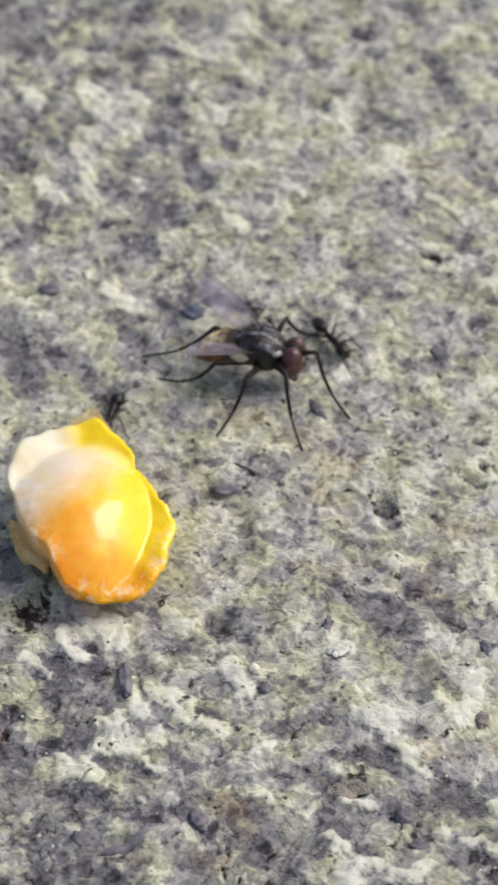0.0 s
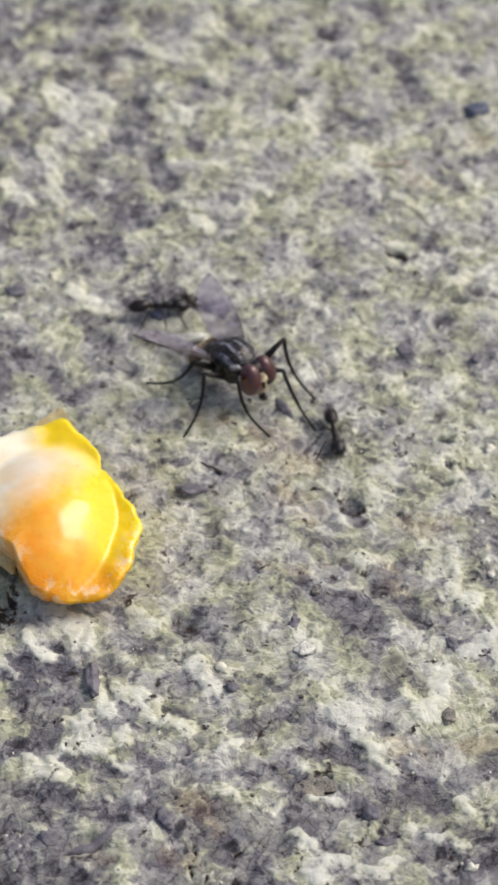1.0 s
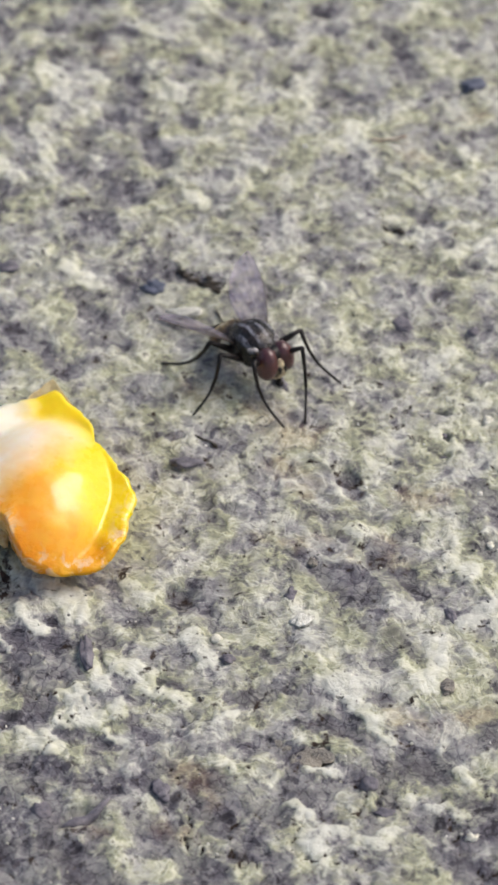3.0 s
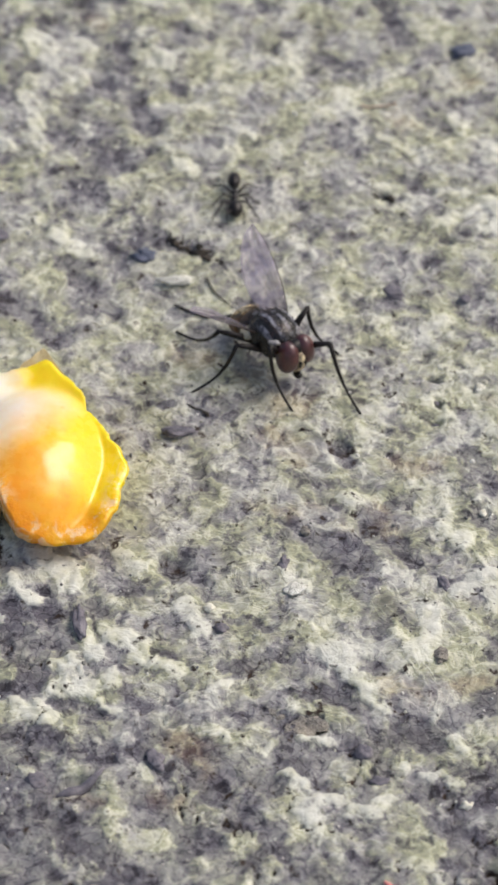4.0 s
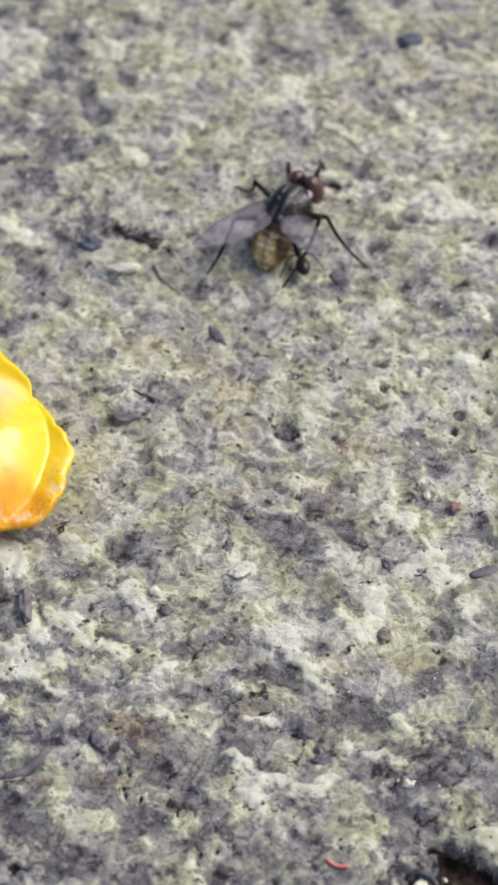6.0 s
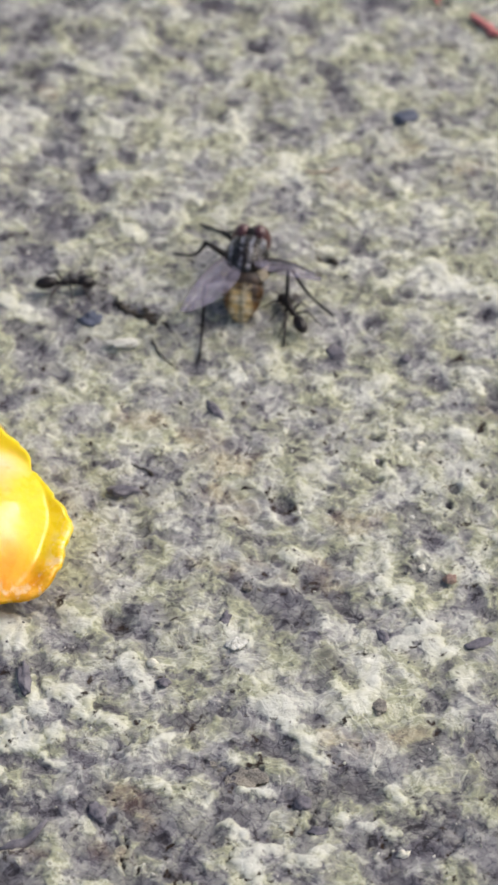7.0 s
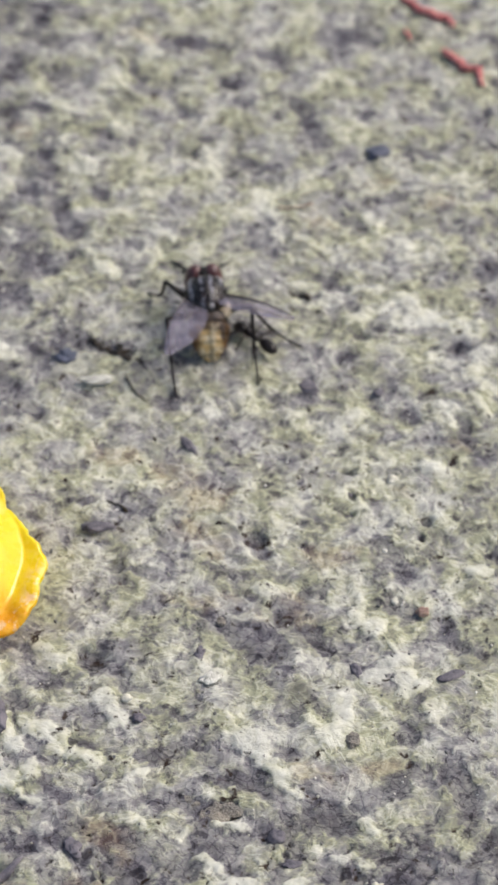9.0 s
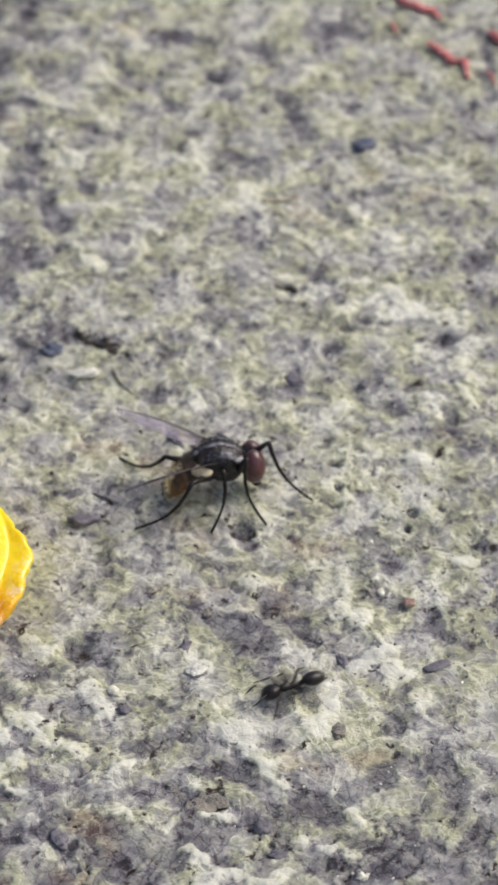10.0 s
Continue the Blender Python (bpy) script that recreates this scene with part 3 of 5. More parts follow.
PITS = [(11.6, 14.2, 0.75, 0.48), (7.4, 18.7, 0.55, 0.38), (10.2, -2.4, 0.55, 0.26), (10.5, -0.9, 0.30, 0.41), (10.2, 1.3, 0.50, 0.26),
    (4.1, -4.4, 0.80, 0.84), (-6.0, -14.1, 1.20, 0.98), (15.2, -3.1, 0.40, 0.52), (14.7, -4.5, 0.30, 0.42), (2.4, -26.0, 1.00, 0.81),
    (-11.3, -30.5, 1.60, 0.82), (18.3, 12.7, 1.20, 0.48), (-4.2, 19.9, 0.50, 0.37), (1.3, 19.6, 0.50, 0.37)]


CRUMBS = [(3.7, -4.2, 4.6, -4.7, 0.25), (-6.6, -13.7, -5.4, -14.4, 0.4)]
HOLLOWS = [(13.4, -37.4, 15.2, -38.2, 1.15), (12.3, -35.9, 13.4, -36.8, 0.5), (10.7, -37.9, 11.3, -38.3, 0.3), (15.6, -40.2, 17.0, -41.5, 0.7), (10.8, -40.4, 11.2, -41.6, 0.3)]


def inside(x, y, rows):
    """How far a place lies within the nearest streak, in mm; below zero outside."""
    best = np.full_like(x, -9.0)
    for ax, ay, bx, by, w in rows:
        dx, dy = bx - ax, by - ay
        u = np.clip(((x - ax) * dx + (y - ay) * dy) / (dx * dx + dy * dy + 1e-6), 0, 1)
        best = np.maximum(best, w - np.hypot(x - ax - u * dx, y - ay - u * dy))
    return best


def axis(lo, hi, step, reach):
    core = np.arange(lo, hi + step / 2, step)
    grow = np.array([step * 1.25 ** k for k in range(1, 60)]).cumsum()
    grow = grow[grow < reach]
    return np.concatenate([(lo - grow)[::-1], core, hi + grow])


def relief(x, y):
    """Height of the stone in mm, and its patch masks."""
    wx, wy = 1.5 * (clouds(x, y, 1.6, 3, 4, 0.65) - 0.5), 1.5 * (clouds(x, y, 1.6, 9, 4, 0.65) - 0.5)
    frayed = 1.5 * (clouds(x, y, 1.3, 21, 4, 0.7) - 0.5)
    pale = inside(x + wx, y + wy, PALE) + frayed
    dark = inside(x + wx, y + wy, DARK) + 1.3 * (clouds(x, y, 1.4, 51, 4, 0.7) - 0.5)
    warm = smooth(-0.5, 0.6, inside(x + wx, y + wy, WARM) + frayed)
    crust = np.maximum(smooth(-0.4, 0.6, pale), 0.55 * smooth(0.56, 0.74, clouds(x, y, 2.2, 25, 5, 0.66)))
    stain = np.maximum(0.9 * smooth(-0.4, 0.6, dark), 0.6 * smooth(0.54, 0.74, clouds(x, y, 2.0, 55, 5, 0.66)))
    # the right of the middle is palest, the front and the far left are darker in patches
    crust = crust + 0.5 * np.exp(-((x - 14) / 7) ** 2 - ((y - 6) / 11) ** 2) * smooth(0.3, 0.62, clouds(x, y, 1.6, 29, 4))
    darker = np.maximum.reduce((smooth(-16, -29, y + 0.25 * x), smooth(-2, -15, x) * smooth(6, 24, y), smooth(-1, -12, x) * smooth(-11, -19, y)))
    stain = stain + 0.62 * darker * smooth(0.33, 0.6, clouds(x, y, 1.7, 57, 4))
    crust = crust * (1 - 0.8 * smooth(-0.3, 0.3, dark) * smooth(0.3, -0.3, pale))
    stain = stain * (1 - 0.85 * smooth(-0.2, 0.4, pale))
    # the hollow with soil in it at the front edge, and the damp round it
    hollow = 1.6 * (clouds(x, y, 1.1, 61, 4, 0.7) - 0.5)
    soil = smooth(-0.35, 0.5, inside(x + wx, y + wy, HOLLOWS) + hollow)
    stain = np.maximum(stain, 0.8 * smooth(1.0, 0.5, np.hypot((x + wx - 13.2) / 4.6, (y + wy + 39.2) / 3.4)) * smooth(0.3, 0.55, clouds(x, y, 1.2, 63, 4)))
    # brown soil with the kernel's shade at its lower left, painted into one mask
    soil = np.maximum(soil, 0.42 * smooth(1.0, 0.4, np.hypot((x + wx + 16.8) / 2.6, (y + wy + 13.5) / 2.0)))
    pits = 0.0 * x
    for px, py, rx, ry in PITS:
        pits = np.maximum(pits, smooth(0, 0.7, 1 - np.hypot((x + 0.4 * wx - px) / (1.25 * rx), (y + 0.4 * wy - py) / (1.25 * ry))))
    z = 0.6 * (clouds(x, y, 9.0, 71, 3) - 0.5) + 0.5 * (clouds(x, y, 1.8, 81, 4, 0.62) - 0.5) + 0.24 * (clouds(x, y, 0.5, 87, 2) - 0.5)
    z = z + 0.12 * crust - 0.16 * stain - 0.55 * pits - 1.3 * soil
    # fine cracks in the front
    crack = np.abs(clouds(x, y, 4.0, 95, 4) - 0.5)
    crack = smooth(0.013, 0.0, crack) * smooth(-17, -29, y + 0.4 * x)
    z = z - 0.3 * crack
    soil = np.maximum.reduce((soil, 0.55 * crack, 0.5 * smooth(-0.35, 0.5, inside(x + wx, y + wy, CRUMBS) + hollow)))
    stain = np.maximum(stain, 0.95 * pits)
    # the crust thins out towards the back
    crust = crust * (1 - 0.3 * smooth(10, 26, y))
    stain = stain * (1 - 0.15 * smooth(10, 26, y))
    near = smooth(120, 56, np.hypot(x, y - 8))
    return z * near - 0.1, crust * near, stain * near, warm * near, soil * near


def build_ground():
    xs, ys = axis(-31, 33, 0.16, 4000), axis(-46, 60, 0.16, 4000)
    gx, gy = np.meshgrid(xs, ys)
    z, crust, stain, warm, soil = relief(gx, gy)
    w, h = len(xs), len(ys)
    co = np.stack([gx, gy, z], -1).reshape(-1, 3) * MM
    i = np.arange(w * h).reshape(h, w)
    quads = np.stack([i[:-1, :-1], i[:-1, 1:], i[1:, 1:], i[1:, :-1]], -1).reshape(-1, 4)
    mesh = bpy.data.meshes.new("ground")
    mesh.vertices.add(len(co))
    mesh.vertices.foreach_set("co", co.ravel().astype(np.float32))
    mesh.loops.add(quads.size)
    mesh.loops.foreach_set("vertex_index", quads.ravel().astype(np.int32))
    mesh.polygons.add(len(quads))
    mesh.polygons.foreach_set("loop_start", np.arange(0, quads.size, 4, dtype=np.int32))
    mesh.update(calc_edges=True)
    mesh.polygons.foreach_set("use_smooth", np.ones(len(quads), bool))
    for name, values in (("crust", crust), ("stain", stain), ("warm", warm), ("soil", soil)):
        mesh.attributes.new(name, "FLOAT", "POINT").data.foreach_set("value", values.ravel().astype(np.float32))
    mesh.materials.append(STONE)
    return tagged(new("ground", mesh), "rough grey stone crusted with pale yellow-green lichen", "ground", kind="structure")


build_ground()


def ground_z(x, y):
    return float(relief(np.array([[float(x)]]), np.array([[float(y)]]))[0][0, 0])


# ---- the maize kernel ----
def build_kernel():
    """A broken kernel: a domed middle inside an uneven rim of skin, over a lower shard."""
    kernel = tagged(new("maize_kernel"), "broken yellow maize kernel with chalky white end lying on the stone", "maize kernel")
    # the rim in the plane of the kernel's face, in mm; the face leans back against its own thickness
    rim = [(5.2, -1.2), (4.9, 0.2), (4.1, 1.05), (2.65, 3.0), (2.3, 4.2), (1.0, 5.6), (0.1, 6.75), (-1.4, 6.15), (-3.6, 5.35), (-4.7, 4.9), (-5.3, 3.3),
        (-4.7, 0.5), (-3.9, -1.9), (-2.35, -3.5), (-1.8, -4.7), (-1.05, -5.9), (0.9, -6.3), (3.3, -5.8), (4.85, -4.0), (4.85, -2.6)]
    rim = sorted((math.degrees(math.atan2(y, x)) % 360, math.hypot(x, y)) for x, y in rim)
    rim = [(rim[-1][0] - 360, rim[-1][1]), *rim, (rim[0][0] + 360, rim[0][1])]
    around, bands, high, raised, lean = 132, 40, 2.15, 2.9, radians(13)
    bm = bmesh.new()
    dome_layer = bm.verts.layers.float.new("dome")
    torn_layer = bm.verts.layers.float.new("torn")

    def stand(u, v, w):
        return Vector((u, v * math.cos(lean) - w * math.sin(lean), raised + v * math.sin(lean) + w * math.cos(lean)))

    rings = []
    for b in range(bands + 1):
        f = b / bands
        ring = []
        for s in range(around):
            a = 360 * s / around
            for (a0, r0), (a1, r1) in zip(rim, rim[1:]):
                if a0 <= a < a1:
                    w = (a - a0) / (a1 - a0)
                    r = r0 + (r1 - r0) * (w * 0.6 + 0.4 * w * w * (3 - 2 * w))
            c, sn = math.cos(radians(a)), math.sin(radians(a))
            even = r * (1 + 0.012 * noise.noise(Vector((c * 2.5, sn * 2.5, 0.5))))
            r = even * (1 + (0.012 + 0.03 * max(0.0, math.cos(radians(a + 15)))) * noise.noise(Vector((c * 4.5 + 3, sn * 4.5, 4.5))) + 0.018 * noise.noise(Vector((c * 17, sn * 17, 1.5))))
            right = (0.5 + 0.5 * math.cos(radians(a - 5))) ** 2
            up = (0.5 + 0.5 * math.cos(radians(a - 95))) ** 2.5
            skin = right + up - right * up
            lift = 0.35 * noise.noise(Vector((c * 2.2, sn * 2.2, 9.5))) + 0.12 * noise.noise(Vector((c * 6, sn * 6, 2.5)))
            if f < 0.8:
                q = f / 0.8
                rad = even * q + (r - even) * q ** 6
                u, v = rad * c, rad * sn
                away = math.hypot((u + 0.85 - 0.12 * v) / 4.65, (v + 1.25) / 5.85) * (1 + 0.02 * noise.noise(Vector((c * 3, sn * 3, 5.5))))
                w = high * max(0.0, 1 - away ** 2.3) ** 1.05
                # the flange of skin outside the groove
                flange = max(0.0, min(1.0, (away - 0.95) / 0.3))
                brim = (0.22 + 0.22 * noise.noise(Vector((c * 5, sn * 5, 3.3)))) * flange * flange * (3 - 2 * flange) * (1 - max(0.0, (q - 0.94) / 0.06) ** 2)
                w = max(w, 0.0) + brim * (1 - w / high) + lift * q ** 6
                w += 0.12 * noise.noise(Vector((u * 0.4, v * 0.4, 2.0))) + 0.035 * noise.noise(Vector((u * 1.3, v * 1.3, 7.0))) * (1 + 0.6 * flange * skin)
                p = stand(u, v, w)
            else:
                q = (f - 0.8) / 0.2
                top = stand(r * c, r * sn, lift)
                foot = Vector((top.x * 0.66, top.y * 0.66 + 0.4, -0.15))
                p = top.lerp(foot, q)
                p.xy *= 1 - 0.06 * math.sin(q * math.pi) + 0.05 * q * noise.noise(p * 0.9)
            vert = bm.verts.new(p)
            inner = max(0.0, min(1.0, (1.08 - away) / 0.3)) if f < 0.8 else (1 - skin) * 0.6
            vert[dome_layer] = inner * inner * (3 - 2 * inner)
            low_edge = max(0.0, 1 - abs(f - 0.74) / 0.13) * max(0.0, math.cos(radians(a - 302))) ** 3
            left_edge = max(0.0, 1 - abs(f - 0.78) / 0.22) * max(0.0, math.cos(radians(a - 205))) ** 2
            vert[torn_layer] = min(1.0, low_edge + left_edge)
            ring.append(vert)
        rings.append(ring)
    bmesh.ops.remove_doubles(bm, verts=rings[0], dist=0.01)
    hub = rings[0][0] if rings[0][0].is_valid else min(bm.verts, key=lambda v: (v.co - stand(0, 0, high)).length)
    for s in range(around):
        bm.faces.new((hub, rings[1][s], rings[1][(s + 1) % around]))
    for a, b in zip(rings[1:], rings[2:]):
        for s in range(around):
            bm.faces.new((a[s], b[s], b[(s + 1) % around], a[(s + 1) % around]))
    bm.faces.new(rings[-1][::-1])
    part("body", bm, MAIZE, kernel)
    # the skin that stands up at the tip and along the upper edge
    bm = bmesh.new()
    verts = []
    for k in range(21):
        w = k / 20
        u = -1.7 + 4.0 * w
        v = 6.6 - 0.95 * max(0.0, u + 0.3) - 0.45 * max(0.0, -0.3 - u)
        h = 0.85 * math.exp(-(((u + 0.3) / 1.05) ** 2)) + 0.1 + 0.15 * noise.noise(Vector((w * 9, 0, 0)))
        verts.append([bm.verts.new(stand(u, v - 0.5, -0.5)), bm.verts.new(stand(u, v - 0.2, -0.1)), bm.verts.new(stand(u + 0.1, v + h, 0.1 - 0.2 * h))])
    for a, b in zip(verts, verts[1:]):
        for j in (0, 1):
            bm.faces.new((a[j], b[j], b[j + 1], a[j + 1]))
    bmesh.ops.solidify(bm, geom=bm.faces[:], thickness=0.1)
    part("skin_flap", bm, HUSK, kernel, "translucent torn skin at the tip")
    # the shard beneath, showing on the broken side
    bm = bmesh.new()
    ball(bm, (-3.5, -1.3, 1.0), (1.0, 2.0, 1.0), Euler((0, 0, radians(34))), 36, 24, 0.45, 5)
    part("lower_shard", bm, GERM, kernel, "pale yellow broken underside")
    kernel.matrix_basis = pose(-13.95 * MM, -8.0 * MM, 0)
    return kernel


build_kernel()


# ---- the fly: +x is forward, the origin lies on the ground below the thorax ----
HIPS = {"FL": (1.0, 0.45, 1.75), "ML": (0.25, 0.6, 1.65), "HL": (-0.55, 0.55, 1.7), "FR": (1.0, -0.45, 1.75), "MR": (0.25, -0.6, 1.65), "HR": (-0.55, -0.55, 1.7)}
FLY_SIZE = 1.1
THIGH = {"F": 2.75, "M": 2.4, "H": 2.75}
SHIN = {"F": 4.4, "M": 3.9, "H": 4.7}


def build_fly():
    fly = tagged(new("fly"), "grey-black house fly with red-brown eyes and clear wings", "fly")
    rnd = random.Random(4)
    # thorax with its shield, collar and bristles
    bm = bmesh.new()
    ball(bm, (0, 0, 2.6), (1.6, 1.36, 1.2), Euler((0, radians(6), 0)), 32, 20, 0.04, 3)
    ball(bm, (-1.2, 0, 2.95), (0.5, 0.62, 0.42), None, 18, 12)
    ball(bm, (1.25, 0, 2.45), (0.4, 0.75, 0.65), None, 16, 10)
    for side in (-1, 1):
        ball(bm, (0.3, 0.75 * side, 2.1), (0.9, 0.5, 0.62), None, 16, 10, 0.1, side)
    thorax = part("thorax", bm, THORAX, fly, "black thorax with grey dusted stripes")
    bm = bmesh.new()
    for k in range(90):
        a, b = rnd.uniform(-1.3, 1.3), rnd.uniform(-1.5, 1.1)
        p = Vector((b, 1.15 * math.sin(a) * math.sqrt(max(0.05, 1 - (b / 1.55) ** 2)), 2.6 + 1.05 * math.cos(a) * math.sqrt(max(0.05, 1 - (b / 1.55) ** 2))))
        d = Vector((-0.75, 0.55 * math.sin(a), 0.65 * math.cos(a))).normalized() * rnd.uniform(0.25, 0.65)
        tube(bm, (p, p + d * 0.6 + Vector((0, 0, 0.03)), p + d), (0.03, 0.022, 0.005), 4)
    tagged(part("bristles", bm, FLY_BLACK, thorax), kind="stuff")
    for side in (-1, 1):
        bm = bmesh.new()
        ball(bm, (0.98, 0.78 * side, 2.88), (0.42, 0.3, 0.22), Euler((0, 0, radians(-25 * side))), 14, 10, 0.15, side)
        part("shoulder", bm, SILVER, thorax, "silver-dusted shoulder")
    # head
    bm = bmesh.new()
    ball(bm, (-0.05, 0, 0), (0.6, 1.12, 0.95), None, 24, 16)
    head = part("head", bm, FLY_BLACK, fly)
    head.matrix_basis = pose(2.15 * MM, 0, 2.35 * MM, 0, 12, 0)
    for side in (-1, 1):
        bm = bmesh.new()
        ball(bm, (0.1, 0.6 * side, 0.05), (0.7, 0.62, 1.05), Euler((radians(10 * side), radians(-8), radians(-14 * side))), 28, 20)
        part("eye", bm, EYE, head, "large red-brown compound eye")
        bm = bmesh.new()
        tube(bm, ((0.6, 0.12 * side, 0.1), (0.82, 0.17 * side, -0.05), (0.86, 0.2 * side, -0.32)), (0.06, 0.09, 0.06), 7)
        tube(bm, ((0.84, 0.18 * side, -0.1), (1.05, 0.34 * side, 0.02), (1.2, 0.5 * side, 0.2)), (0.02, 0.014, 0.006), 5)
        part("antenna", bm, FLY_BLACK, head)
    bm = bmesh.new()
    ball(bm, (0.46, 0, -0.25), (0.38, 0.36, 0.75), None, 18, 14)
    ball(bm, (0.38, 0, -0.74), (0.4, 0.6, 0.34), None, 16, 10)
    part("face", bm, FACE, head, "dusty golden face between the eyes")
    bm = bmesh.new()
    tube(bm, ((0.4, 0, -0.75), (0.5, 0, -1.1), (0.52, 0, -1.4)), (0.22, 0.17, 0.2), 9)
    ball(bm, (0.58, 0, -1.45), (0.3, 0.26, 0.14), None, 14, 8)
    part("proboscis", bm, FLY_BLACK, head, "short black mouthpart with a broad tip")
    # abdomen: ringed, curling down to its tip, its origin at the waist
    def belly(w, a, grow=1.0):
        r = grow * 1.28 * math.sin(math.pi * min(1.0, 0.16 + 0.84 * w) ** 0.8) ** 0.6 if w < 1 else 0.03
        r *= 1 - 0.15 * max(0.0, math.cos(w * 4 * 2 * math.pi)) ** 8
        return Vector((-3.35 * w + 0.3 * w ** 4, r * math.cos(a), -0.2 * w - 0.6 * w ** 3 + (0.58 + 0.1 * w) * r * math.sin(a)))

    bm = bmesh.new()
    steps, sides = 32, 24
    rings = [[bm.verts.new(belly(k / steps, 2 * math.pi * s / sides)) for s in range(sides)] for k in range(steps + 1)]
    for a, b in zip(rings, rings[1:]):
        for s in range(sides):
            bm.faces.new((a[s], a[(s + 1) % sides], b[(s + 1) % sides], b[s]))
    bm.faces.new(rings[0])
    bm.faces.new(rings[-1][::-1])
    abdomen = part("abdomen", bm, ABDOMEN, fly, "brown-black abdomen with tan blotches and a dark middle line")
    bm = bmesh.new()
    for k in range(60):
        w, a = rnd.uniform(0.15, 0.98), rnd.uniform(0.1, 3.0)
        p = belly(w, a, 0.98)
        d = Vector((-0.8, 0.5 * math.cos(a), 0.5 * math.sin(a) - 0.4 * w)).normalized() * rnd.uniform(0.18, 0.38)
        tube(bm, (p, p + d * 0.5, p + d), (0.016, 0.012, 0.004), 4)
    tagged(part("bristles", bm, FLY_BLACK, abdomen), kind="stuff")
    # pale scales behind the wing roots
    for side in (-1, 1):
        bm = bmesh.new()
        ball(bm, (-1.15, 1.0 * side, 2.5), (0.72, 0.52, 0.22), Euler((radians(-20 * side), 0, radians(25 * side))), 16, 10)
        part("calypter", bm, SQUAMA, fly, "cream scale at the wing root")
    fly.scale = (FLY_SIZE,) * 3
    wings = {side: build_wing(fly, side) for side in (1, -1)}
    legs = {key: build_leg(fly, key) for key in HIPS}
    return fly, head, abdomen, wings, legs


def wing_edge(w):
    """Front and rear edge of the wing at w along its length, in mm."""
    wide = 2.15 * math.sin(math.pi * (0.05 + 0.95 * w) ** 0.88) ** 0.62
    front = 0.16 * wide + 0.12 * math.sin(math.pi * w)
    rear = front - wide
    return front, rear


def build_wing(fly, side):
    """A wing with its origin at the hinge; it reaches along -x, its front edge outwards."""
    length, n, m = 5.9, 26, 9
    bm = bmesh.new()
    rows = []
    for k in range(n + 1):
        w = k / n
        front, rear = wing_edge(w)
        rows.append([bm.verts.new((-length * w, side * (rear + (front - rear) * j / m), 0.16 * math.sin(2.6 * w) + 0.06 * math.sin(j * 1.7 + w * 3) * w - 0.1 * (1 - j / m) * w)) for j in range(m + 1)])
    for a, b in zip(rows, rows[1:]):
        for j in range(m):
            bm.faces.new((a[j], b[j], b[j + 1], a[j + 1]))
    bmesh.ops.remove_doubles(bm, verts=bm.verts, dist=0.004)
    bmesh.ops.solidify(bm, geom=bm.faces[:], thickness=0.015)
    wing = part("wing", bm, WING, fly, "clear smoky wing with dark veins")
    veins = [(0.98, 0.98, 0.0, 0.98, 0.05), (0.9, 0.86, 0.0, 0.8, 0.035), (0.84, 0.72, 0.0, 0.96, 0.03), (0.75, 0.52, 0.05, 0.97, 0.026), (0.68, 0.3, 0.05, 0.9, 0.024), (0.6, 0.12, 0.05, 0.72, 0.022)]
    for start, end, w0, w1, thick in veins:
        bm = bmesh.new()
        pts = []
        for k in range(13):
            w = w0 + (w1 - w0) * k / 12
            front, rear = wing_edge(w)
            j = start + (end - start) * (k / 12) ** 1.3
            pts.append((-length * w, side * (rear + (front - rear) * j), 0.16 * math.sin(2.6 * w) + 0.06 * math.sin(j * m * 1.7 + w * 3) * w - 0.1 * (1 - j) * w))
        tube(bm, pts, [thick * (1 - 0.55 * k / 12) for k in range(13)], 5)
        part("vein", bm, VEIN, wing)
    return wing


def build_leg(fly, key):
    """Thigh from the hip along +x, and the shin with its foot under it."""
    one, two = THIGH[key[0]], SHIN[key[0]]
    bm = bmesh.new()
    ball(bm, (0.05, 0, 0), (0.3, 0.24, 0.24), None, 12, 8)
    tube(bm, ((0, 0, 0), (one * 0.3, 0, 0.04), (one * 0.7, 0, 0.03), (one, 0, 0)), (0.2, 0.24, 0.18, 0.12), 9)
    thigh = part("leg", bm, FLY_BLACK, fly, "thin black bristly leg")
    bm = bmesh.new()
    t = two * 0.55
    sag = lambda u: -0.5 * math.sin(math.pi * min(1.0, u / two)) * two / 4  # noqa: E731
    tube(bm, ((0, 0, 0), (t * 0.3, 0, sag(t * 0.3)), (t * 0.65, 0, sag(t * 0.65)), (t, 0, sag(t))), (0.14, 0.12, 0.11, 0.1), 8)
    pts, rad = [(t, 0, sag(t))], [0.095]
    for k in range(1, 6):
        u = t + (two - t) * k / 5
        pts += [(u - 0.07, 0, sag(u - 0.07)), (u, 0, sag(u))]
        rad += [0.07, 0.088]
    tube(bm, pts, rad, 7)
    for s in (-1, 1):
        tube(bm, ((two, 0, 0), (two + 0.14, 0.08 * s, 0.02), (two + 0.2, 0.1 * s, -0.06)), (0.035, 0.025, 0.008), 5)
    for k in range(14):
        u = t * (0.15 + 0.06 * k)
        a = k * 2.4
        tube(bm, ((u, 0, sag(u)), (u + 0.13, 0.16 * math.cos(a), sag(u) + 0.16 * math.sin(a))), (0.014, 0.004), 4)
    shin = part("shin", bm, FLY_BLACK, thigh)
    return thigh, shin


